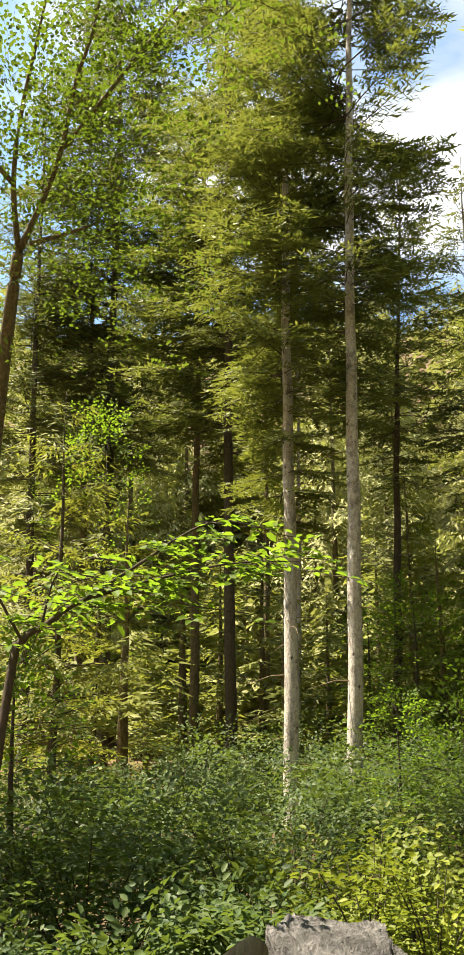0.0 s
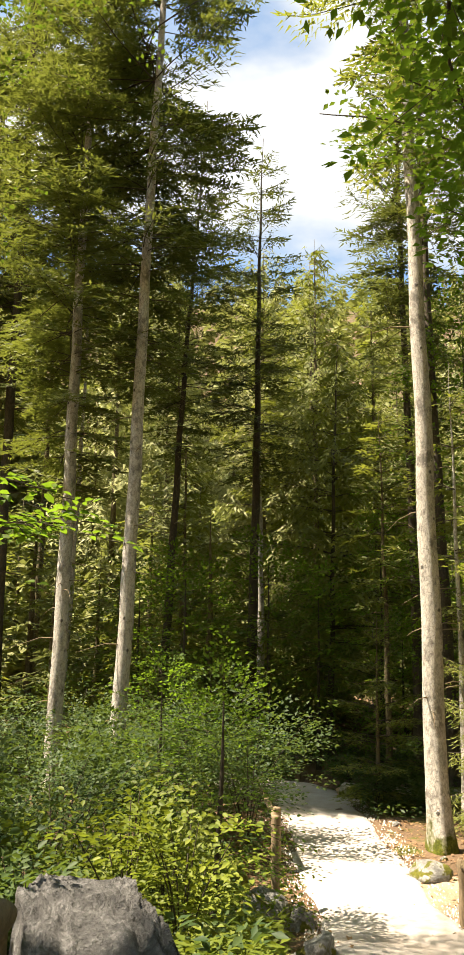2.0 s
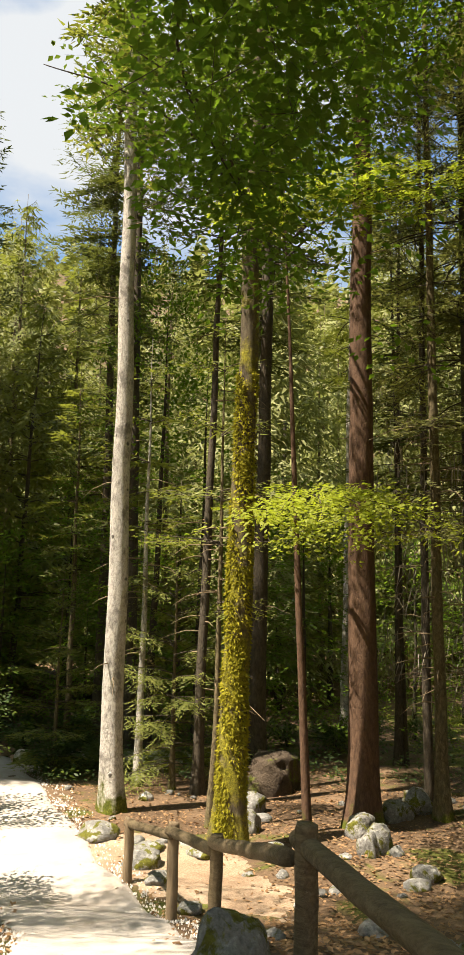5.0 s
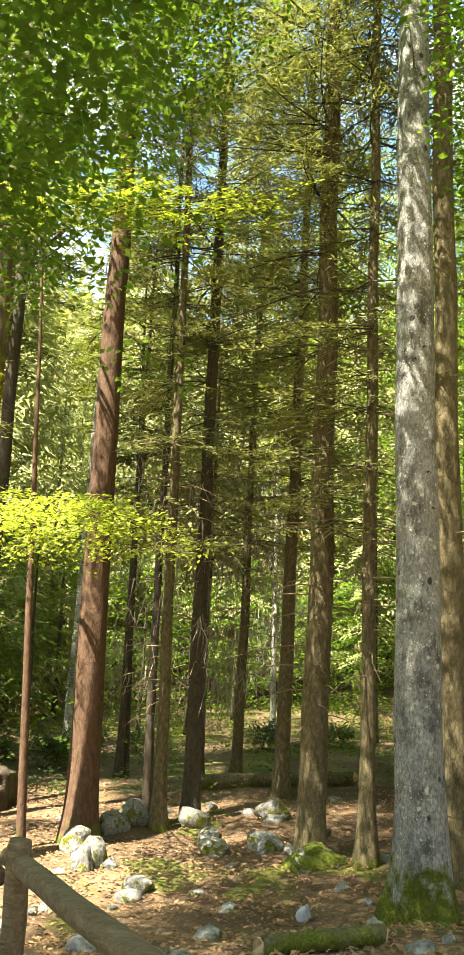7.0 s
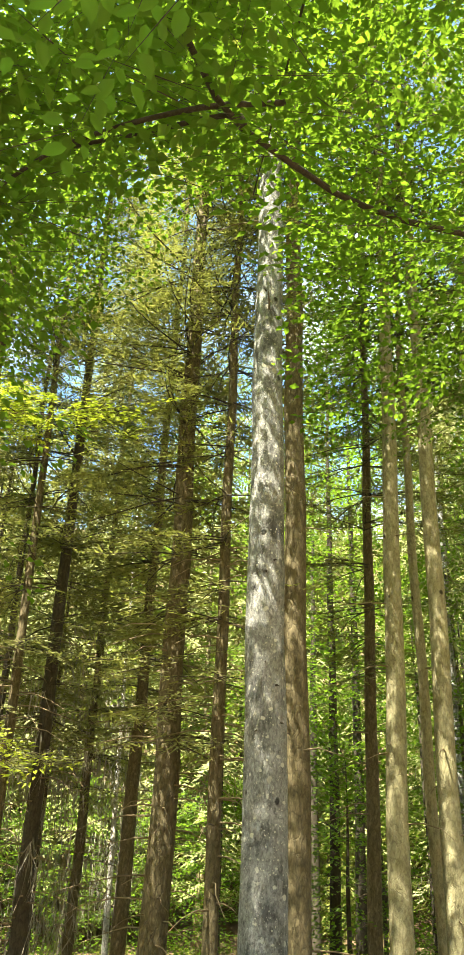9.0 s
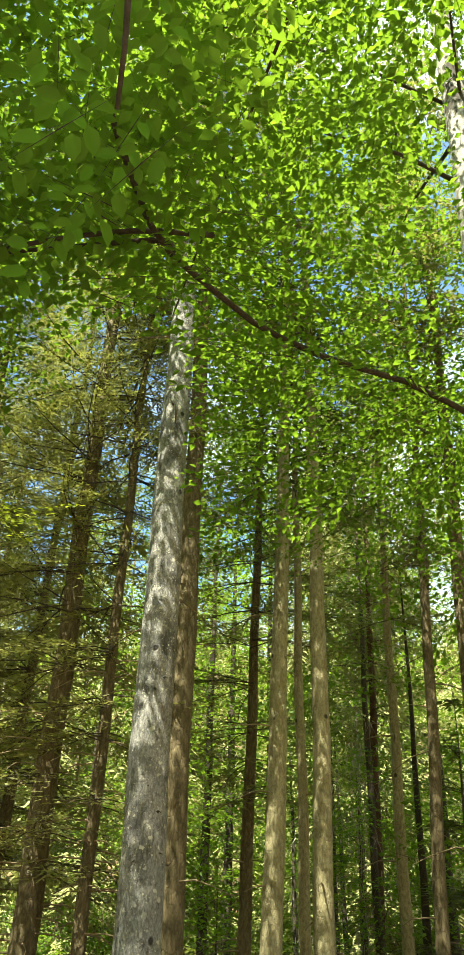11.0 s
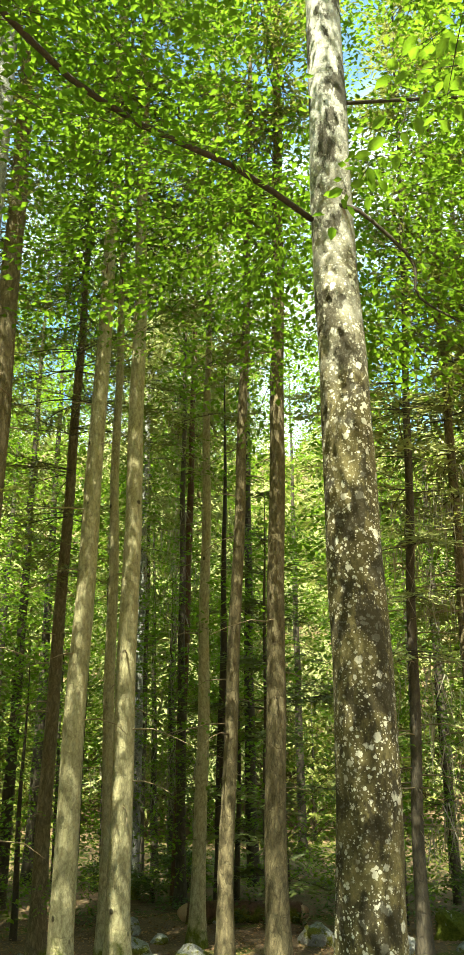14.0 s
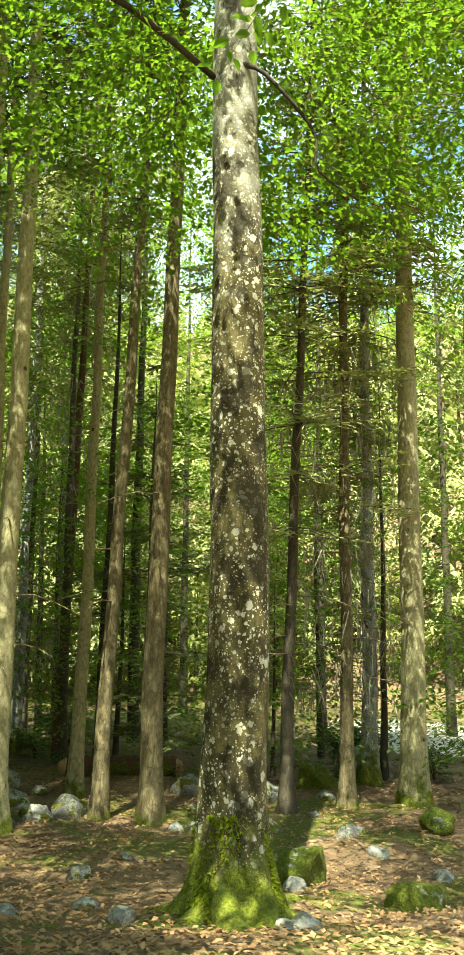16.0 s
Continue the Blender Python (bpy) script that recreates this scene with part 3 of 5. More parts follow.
sa(1.26, 33.98, 0.30, 24, (0.015, -0.001), 10.0, 2.4, 16, M_BROWN, "brown spruce deep in the wood", M_FIR, twig=0.28, gap=1.3)
sa(-1.21, 26.97, 0.33, 24, (0.013, 0.001), 11.5, 2.6, 17, M_BROWN, "shaded spruce with a bare brown trunk", M_SPRUCE)
sa(-5.23, 29.54, 0.33, 26, (0.01, 0.006), 9.0, 2.6, 18, M_BROWN, "spruce with a brown trunk in shade", M_SPRUCE)
sa(-6.36, 27.27, 0.33, 25, (-0.01, -0.008), 4.0, 3.0, 19, M_DARK, "dark spruce with dense low branches", M_SPRUCE)
sa(-4.3, 29.6, 0.42, 36, (0.0, 0.0), 11.0, 4.2, 20, M_DARK, "tall spruce with heavy blue-green branches", M_SPRUCE, low=0.8, whorl=0.6)
sa(-3.6, 18.0, 0.20, 9.5, (0.0, 0.0), 1.2, 2.2, 21, M_DARK, "young fir with drooping grey-green boughs", M_FIR, kind="fir_tree", hang=0.25, low=0.9)
sa(7.77, 26.9, 0.38, 21.2, (0.017, -0.005), 9.0, 2.2, 22, M_DARK, "spruce whose pointed top stands against the sky", M_SPRUCE, low=0.7)
sa(8.96, 29.68, 0.31, 17, (-0.003, 0.001), 9.0, 2.0, 23, M_PALE, "spruce with a pale trunk in a shaft of sun", M_FIR)
sa(9.92, 25.65, 0.23, 13.5, (0.033, -0.013), 2.8, 2.6, 24, M_DARK, "half-grown spruce with drooping dense boughs", M_FIR, hang=0.5, low=1.0, twig=0.28, gap=1.3)
sa(9.64, 20.77, 0.18, 10, (-0.002, 0.001), 4.5, 1.3, 25, M_BROWN, "thin spruce pole beside the path", M_FIR)
sa(6.6, 32.0, 0.30, 12, (0, 0), 1.0, 2.4, 26, M_BROWN, "bushy spruce beside the end of the path", M_FIR, low=1.0, hang=0.35, twig=0.28, gap=1.3)
sa(11.6, 31.0, 0.34, 19.8, (0, 0), 2.0, 3.2, 27, M_BROWN, "sunlit spruce with curtains of hanging twigs", M_FIR, low=1.0, hang=0.6, twig=0.28, gap=1.3)

sa(10.2, 33.5, 0.34, 20.5, (0, 0), 2.0, 3.3, 29, M_BROWN, "sunlit spruce with long hanging twigs", M_FAR_LIT, low=1.0, hang=0.6, twig=0.28, gap=1.3)
sa(14.1, 31.0, 0.34, 18.5, (0, 0), 2.0, 3.2, 28, M_BROWN, "sunlit spruce behind the curtain-twigged one", M_FIR, low=1.0, hang=0.4, twig=0.28, gap=1.3)


def sq(*a, **k):
    return sp(*a, **{"twig": 0.2, "gap": 1.05, "whorl": 0.85, "per": 5, "ratio": 0.3, "droop": 0.34, **k})


# tall trees beyond the rail
sq(7.08, 13.41, 0.385, 27, (-0.007, 0.004), 12.0, 2.3, 31, M_PALE, "tall spruce with pale scaly bark and mossy foot", M_FIR, sides=28, low=0.5)
sq(8.56, 15.17, 0.16, 9, (0.005, -0.003), 4.0, 1.5, 32, M_PALE, "thin young tree with a mossy pale stem", M_FIR)
sq(9.0, 14.6, 0.11, 5.2, (0, 0), 0.5, 1.35, 68, M_BROWN, "young fir with soft grey-green boughs", M_FIR, kind="fir_tree", low=1.0, per=7, whorl=0.42, dead=0, hang=0.15, twig=0.10, gap=0.62, ratio=0.22)
sq(7.9, 17.6, 0.10, 4.2, (0, 0), 0.4, 1.2, 69, M_BROWN, "small fir beside the fallen logs", M_FIR, kind="fir_tree", low=1.0, per=7, whorl=0.42, dead=0, twig=0.10, gap=0.62, ratio=0.22)
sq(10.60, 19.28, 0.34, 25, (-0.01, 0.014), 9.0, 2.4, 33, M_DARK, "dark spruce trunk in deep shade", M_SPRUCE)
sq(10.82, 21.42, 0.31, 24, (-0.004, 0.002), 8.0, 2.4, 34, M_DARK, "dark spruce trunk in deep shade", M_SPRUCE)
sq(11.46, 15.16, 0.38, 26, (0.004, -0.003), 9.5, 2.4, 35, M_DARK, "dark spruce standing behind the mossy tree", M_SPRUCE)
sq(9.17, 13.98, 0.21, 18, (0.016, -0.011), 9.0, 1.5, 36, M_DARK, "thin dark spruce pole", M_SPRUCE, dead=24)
sq(7.99, 11.77, 0.12, 8.5, (0.011, -0.007), 3.4, 1.5, 37, M_BROWN, "thin brown sapling with flat green fronds", M_FIR, twig=0.135, gap=0.82, ratio=0.2)
sq(9.94, 10.39, 0.50, 27, (0.004, -0.004), 12.5, 2.4, 38, M_RED, "thick spruce with smooth reddish-brown bark", M_SPRUCE, sides=28, dead=6, twig=0.135, gap=0.82, ratio=0.2)
sq(16.23, 17.68, 0.22, 20, (0.016, -0.014), 9.0, 1.8, 39, M_PALE, "pale slim trunk in a patch of sun", M_FIR)
sq(11.12, 9.80, 0.21, 22, (-0.002, 0.002), 4.6, 1.7, 40, M_BROWN, "slim brown spruce with dead lower twigs", M_OLIVE, dead=40, twig=0.135, gap=0.82, ratio=0.2)
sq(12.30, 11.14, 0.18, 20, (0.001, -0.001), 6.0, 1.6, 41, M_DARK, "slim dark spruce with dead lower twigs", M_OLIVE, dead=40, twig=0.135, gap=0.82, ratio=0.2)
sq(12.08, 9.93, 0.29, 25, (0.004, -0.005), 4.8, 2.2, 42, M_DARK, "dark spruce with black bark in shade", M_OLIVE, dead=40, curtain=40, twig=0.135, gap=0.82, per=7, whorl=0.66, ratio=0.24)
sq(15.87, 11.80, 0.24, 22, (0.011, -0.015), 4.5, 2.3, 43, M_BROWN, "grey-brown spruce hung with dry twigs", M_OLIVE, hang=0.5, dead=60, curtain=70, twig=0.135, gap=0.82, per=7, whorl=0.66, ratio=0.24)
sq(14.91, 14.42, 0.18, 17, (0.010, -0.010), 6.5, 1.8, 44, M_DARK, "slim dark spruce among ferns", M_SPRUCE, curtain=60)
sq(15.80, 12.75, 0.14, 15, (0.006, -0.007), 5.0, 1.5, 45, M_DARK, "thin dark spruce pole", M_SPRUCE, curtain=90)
sq(14.58, 9.75, 0.30, 24, (0.012, -0.018), 5.5, 2.3, 46, M_BROWN, "brown spruce with a flared mossy foot", M_OLIVE, twig=0.135, gap=0.82, per=7, whorl=0.66, ratio=0.24)
sq(10.63, 6.61, 0.40, 26, (0.007, -0.012), 4.6, 2.3, 47, M_BROWN, "stout brown spruce with thin shaded boughs", M_OLIVE, dead=60, sides=24, per=8, whorl=0.7, twig=0.135, gap=0.82, ratio=0.2)
sq(10.51, 5.67, 0.21, 24, (0.002, -0.004), 5.2, 1.9, 48, M_BROWN, "slim brown spruce with short dead twigs", M_OLIVE, dead=50, twig=0.135, gap=0.82, per=7, whorl=0.66, ratio=0.24)
sq(8.64, 4.04, 0.53, 27, (-0.002, 0.005), 15.0, 2.4, 49, M_GREY, "big fir with pale grey knotty bark and mossy foot", M_FIR, sides=32, kind="fir_tree", dead=4, stubs=70, twig=0.135, gap=0.82, ratio=0.2)
sq(10.58, 4.50, 0.38, 31, (-0.003, 0.007), 13.5, 2.2, 50, M_BROWN, "brown spruce close behind the big grey fir", M_OLIVE, dead=18, sides=20, twig=0.135, gap=0.82, ratio=0.2)
sq(15.14, 14.44, 0.17, 15, (-0.01, 0.01), 6.0, 1.6, 51, M_DARK, "thin dark spruce pole", M_SPRUCE)
sq(21.47, 14.67, 0.18, 17, (-0.005, 0.007), 5.0, 2.0, 52, M_PALE, "pale spruce pole far among the trunks", M_FIR, curtain=120)
sq(14.53, 4.91, 0.26, 22, (0.004, -0.012), 6.0, 2.1, 53, M_BROWN, "brown spruce in half shade", M_OLIVE, twig=0.135, gap=0.82, per=7, whorl=0.66, ratio=0.24)
sq(12.23, 3.79, 0.34, 25, (0.005, -0.015), 13.0, 2.0, 54, M_TAN, "pale tan spruce trunk dappled by sun", M_OLIVE, sides=24, twig=0.135, gap=0.82, ratio=0.2)
sq(13.37, 3.52, 0.20, 23, (-0.004, 0.010), 11.0, 1.6, 55, M_TAN, "slim spruce with peeling pale bark", M_SPRUCE)
sq(12.48, 3.08, 0.33, 25, (-0.001, 0.004), 13.0, 2.0, 56, M_TAN, "pale tan spruce trunk dappled by sun", M_OLIVE, sides=24, twig=0.135, gap=0.82, ratio=0.2)
sq(20.21, 3.78, 0.26, 22, (0.003, -0.017), 9.0, 2.4, 57, M_RED, "reddish spruce trunk beyond the clearing", M_FAR_LIT, hang=0.4, curtain=50)
sq(15.69, 2.58, 0.25, 20, (0.002, -0.015), 9.5, 1.7, 58, M_TAN, "pale slender spruce with a flared mossy foot", M_OLIVE)
sq(13.52, 1.82, 0.24, 22, (0.004, -0.035), 10.0, 1.7, 59, M_BROWN, "leaning brown spruce with mossy bark", M_OLIVE)
sq(13.50, 1.06, 0.34, 25, (0.001, -0.018), 12.5, 2.0, 60, M_BROWN, "straight brown spruce with a smooth trunk", M_OLIVE, sides=24)
sq(14.29, -0.99, 0.20, 20, (-0.003, -0.037), 4.5, 1.9, 61, M_DARK, "leaning dark spruce with side branches", M_FAR_LIT, dead=40, curtain=40)
sq(14.94, -2.04, 0.23, 22, (-0.002, -0.012), 5.0, 2.1, 62, M_BROWN, "brown spruce with flat drooping boughs", M_OLIVE, dead=40, curtain=70)
sq(15.09, -3.16, 0.44, 26, (-0.003, -0.013), 9.0, 2.5, 63, M_TAN, "stout pale spruce sunlit on one flank", M_FIR, sides=28)
sq(16.79, -2.68, 0.31, 20, (-0.002, -0.013), 7.0, 2.2, 64, M_GREY, "pale grey trunk hidden by boughs", M_FAR_LIT, hang=0.4, curtain=60)
sq(17.2, 1.5, 0.16, 8.5, (0, 0), 0.9, 1.7, 65, M_DARK, "dark young spruce with low boughs", M_SPRUCE, low=1.0)
sq(19.67, 3.6, 0.22, 19, (-0.001, 0.005), 10, 2.0, 66, M_DARK, "dark spruce far among the trunks", M_FAR_LIT, curtain=40)


sq(20.9, 4.9, 0.26, 24, (0, 0), 8.0, 2.1, 67, M_GREY, "blue-green spruce hung with grey lichen twigs", M_FAR_LIT, hang=0.6, low=0.8, curtain=50)

# ---- broadleaf trees ----
def along(pts, n, rng, jitter):
    i = rng.integers(0, len(pts) - 1, n)
    p = pts[i] + (pts[i + 1] - pts[i]) * rng.uniform(0, 1, (n, 1))
    return p + rng.normal(0, 1, (n, 3)) * np.asarray(jitter)


def limb(ctrl, r0, r1, n=14, sides=7):
    p = curve_points(ctrl, n)
    return p, tube(p, np.linspace(r0, r1, n), sides)


def crown_axes(c, centre, rng):
    a = c - np.asarray(centre)
    a[:, 2] *= 0.25
    return unit(unit(a) + rng.normal(0, 0.45, a.shape) * np.array([1, 1, 0.35]))


def lifted(c, base, rng):
    """Keeps leaf sprays out of the gap under the canopy where the conifers stand free."""
    w = c + np.asarray(base)
    az = np.degrees(np.arctan2(w[:, 0], w[:, 1]))
    el = np.degrees(np.arctan2(w[:, 2] - 1.65, np.hypot(w[:, 0], w[:, 1])))
    return c[(az < 51) | (az > 69) | (el > 41 + 8 * rng.uniform(0, 1, len(c)))]


def local(points, base):
    return [tuple(np.subtract(p, base)) for p in points]


def moss_coat(name, t, mat, n, z0, z1, radius, lean, seed, size=0.05):
    """Tufts of moss standing off a trunk between two heights, in patches."""
    rng = np.random.default_rng(seed)
    z = z0 + (z1 - z0) * rng.uniform(0, 1, n) ** 1.2
    a = rng.uniform(0, 6.28, n)
    keep = np.sin(a * 2 + z * 2.1 + seed) + np.sin(z * 5.3 + a * 3) + rng.normal(0, 0.6, n) > -0.35
    z, a = z[keep], a[keep]
    r = radius(z)
    d = np.stack([np.cos(a), np.sin(a), 0 * a], 1)
    b = d * r[:, None] + np.stack([lean[0] * z, lean[1] * z, z], 1)
    u = unit(d * 0.55 + rng.normal(0, 0.45, b.shape) - np.array([0, 0, 0.45]))
    l = size * rng.uniform(0.5, 1.3, len(z))
    part(name, spikes(b, u, l, l * 0.55, d + rng.normal(0, 0.5, b.shape)), mat, t, "thick fringed moss", kind="stuff")


def beech():
    x, y = 8.44, -0.17
    base = (x, y, gz(x, y))
    t = thing("beech_tree", x, y, "big beech with lichen-spotted bark and mossy spreading roots", "tree")
    rng = np.random.default_rng(5)
    part("trunk", trunk_mesh(30, 0.315, (-0.004, 0.002), 5, 40, 60, flare=0.8, lobes=7, top=20, bend=(-0.07, 4.2, 3.2)), M_BEECHBARK, t, soft=True)
    limbs = [
        ([(8.33, 0.09, 7.54), (7.41, 0.83, 7.59), (6.56, 1.51, 7.40), (5.70, 1.96, 7.19), (4.97, 2.06, 6.90), (4.06, 2.25, 6.68), (3.27, 2.12, 6.43), (2.54, 1.92, 6.14)], 0.036, 0.02), ([(8.35, 0.07, 11.75), (7.23, 0.69, 11.14), (6.16, 1.39, 10.42)], 0.035, 0.014), ([(7.40, 0.78, 11.45), (7.00, 0.49, 11.63), (6.80, 0.12, 11.66)], 0.02, 0.008),
        ([(8.34, -0.24, 13.26), (7.70, -0.25, 13.76), (7.07, -0.27, 14.19)], 0.03, 0.012), ([(8.25, -0.22, 7.64), (8.17, -0.47, 7.45), (8.29, -0.97, 6.89), (8.33, -1.01, 6.47), (8.28, -1.42, 6.09)], 0.028, 0.01),
        ([(4.25, 2.25, 6.80), (4.17, 2.33, 6.88), (3.95, 2.92, 6.77), (3.72, 3.45, 6.63)], 0.026, 0.016), ([(4.24, 1.92, 6.88), (3.79, 2.44, 6.61), (3.33, 3.10, 6.15), (3.05, 3.50, 5.61)], 0.026, 0.012), ([(8.4, -0.1, 11.0), (8.6, -1.6, 12.2), (8.9, -4.0, 13.0)], 0.03, 0.008), ([(8.4, 0, 12.5), (10.5, 0.8, 13.8), (12.5, 1.5, 14.5)], 0.035, 0.01),
        ([(8.4, 0, 9.2), (9.2, -2.0, 9.8), (9.8, -4.5, 10.0)], 0.028, 0.008), ([(8.4, 0, 13.5), (7.6, 2.0, 14.8), (6.8, 4.0, 15.2)], 0.03, 0.01),
    ]
    for i in range(7):
        a, l = i * 0.9 + rng.uniform(-0.2, 0.2), rng.uniform(0.7, 1.3)
        d = np.array([math.cos(a), math.sin(a)])
        s = np.linspace(0, 1, 12)
        xy = d[None] * (0.18 + l * s)[:, None] + np.array([-d[1], d[0]])[None] * (0.16 * np.sin(s * 3 + i))[:, None]
        zz = ground(xy[:, 0] + x, xy[:, 1] + y) - base[2] + 0.42 * np.exp(-s * 6.5) - 0.05 - 0.06 * s
        part("root", tube(np.column_stack([xy, zz]), 0.13 * (1 - s) ** 0.6 + 0.03, 10), M_BEECHBARK, t, soft=True)
    moss_coat("moss", t, M_GREENMOSS, 9000, 0.0, 0.9, lambda z: 0.315 * (1 + 0.62 * np.exp(-z / 0.32)), (-0.004, 0.002), 31, 0.05)
    lines = []
    for ctrl, r0, r1 in limbs:
        p, tb = limb(local(ctrl, base), r0, r1)
        lines.append(p)
        part("limb", tb, M_LIMB, t, soft=True)
    cs = [along(p, 75, rng, (0.7, 0.7, 0.35)) for p in lines]
    n = 5200
    d = unit(rng.normal(0, 1, (n, 3)))
    rad = rng.uniform(0.35, 1, (n, 1)) ** 0.6
    fill = np.array([-0.3, 0.2, 13.0]) + d * rad * np.array([6.6, 8.0, 5.8])
    fill = fill[(fill[:, 2] > 7.2 + 0.25 * np.abs(fill[:, 1])) & ((fill[:, 0] < 2.2) | (rng.uniform(0, 1, n) < 0.8))]
    c = np.concatenate(cs + [fill])
    c = c[(np.abs(c[:, 1] - 0.03 * c[:, 0]) > 0.28 + 0.5 * rng.uniform(0, 1, len(c))) | (c[:, 0] > 0.3) | (c[:, 2] > 14.5)]
    c = lifted(c, base, rng)
    leaves, twigs = sprays(c, crown_axes(c, (0, 0, 10), rng), 22, 0.8, 0.111, rng, spread=0.30, ratio=0.62)
    part("crown", leaves, M_BEECH, t, "fresh green leaves lit through")
    part("twig_wood", twigs, M_LIMB, t, kind="stuff")


beech()


def hanging_beech():
    """The beech behind the viewpoint, whose boughs reach over it."""
    x, y = -1.9, -2.6
    base = (x, y, gz(x, y))
    t = thing("beech_tree", x, y, "beech whose leafy boughs hang over the viewpoint", "tree")
    rng = np.random.default_rng(6)
    part("trunk", trunk_mesh(20, 0.22, (0.01, 0.02), 6, 20, 30, top=17), M_BEECHBARK, t, soft=True)
    boughs = [
        [(-1.9, -2.6, 5.0), (0.2, 0.2, 5.6), (1.9, 2.9, 5.9), (2.9, 4.9, 5.7), (4.2, 5.8, 5.3)],
        [(-1.9, -2.6, 4.2), (-0.4, -0.6, 4.6), (0.6, 0.6, 4.2), (1.05, 0.9, 3.62)],
        [(-1.9, -2.6, 4.4), (0.2, -1.2, 4.6), (1.6, -0.4, 4.6), (2.7, -0.7, 3.9)],
        [(-1.9, -2.6, 6.5), (1.0, -0.5, 7.2), (3.4, 1.2, 7.6), (5.5, 2.8, 7.4)],
        [(-1.9, -2.6, 7.5), (0.2, 0.5, 8.3), (1.5, 2.6, 8.6), (2.0, 3.4, 8.6)],
        [(-1.9, -2.6, 8.5), (1.5, -1.5, 9.4), (4.5, -1.6, 9.6)],
    ]
    cs = []
    for b in boughs:
        p, tb = limb(local(b, base), 0.026, 0.006, 16, 6)
        part("limb", tb, M_LIMB, t, soft=True)
        cs.append(p)
    mid = np.concatenate([along(p[5:], 190, rng, (0.8, 0.8, 0.35)) for p in (cs[0], cs[3], cs[4], cs[5])])
    deep = along(cs[0][8:], 330, rng, (0.6, 0.6, 0.4))
    mid = np.concatenate([mid, deep])
    mid = mid[np.degrees(np.arctan2(mid[:, 0] + x, mid[:, 1] + y)) > 27 + 8 * rng.uniform(0, 1, len(mid)) ** 0.7]
    mid = lifted(mid, base, rng)
    leaves, twigs = sprays(mid, crown_axes(mid, (0, 0, 5), rng), 20, 0.7, 0.105, rng, spread=0.28, ratio=0.62)
    part("crown", leaves, M_BEECH, t, "green leaves seen from below")
    part("twig_wood", twigs, M_LIMB, t, kind="stuff")
    # leaf mass above the view, added to shade the boughs and ground
    top = np.array([1.4, 8.2, 13.3]) + unit(rng.normal(0, 1, (1700, 3))) * rng.uniform(0.2, 1, (1700, 1)) ** 0.5 * np.array([3.2, 3.2, 3.2])
    leaves, twigs = sprays(top, crown_axes(top, (0, 0, 12), rng), 14, 0.8, 0.13, rng, spread=0.3, ratio=0.62)
    part("upper_crown", leaves, M_BEECH, t, "unseen dense leaves added to shade the boughs and ground")
    near = np.concatenate([along(p[11:], 9, rng, (0.16, 0.16, 0.06)) for p in (cs[1], cs[2])])
    leaves, twigs = sprays(near, crown_axes(near, (0, 0, 5), rng), 9, 0.36, 0.075, rng, fine=True, spread=0.05, ratio=0.62)
    part("near_leaves", leaves, M_BEECH, t, "oval beech leaves close overhead")
    part("near_twig_wood", twigs, M_LIMB, t, kind="stuff")


hanging_beech()


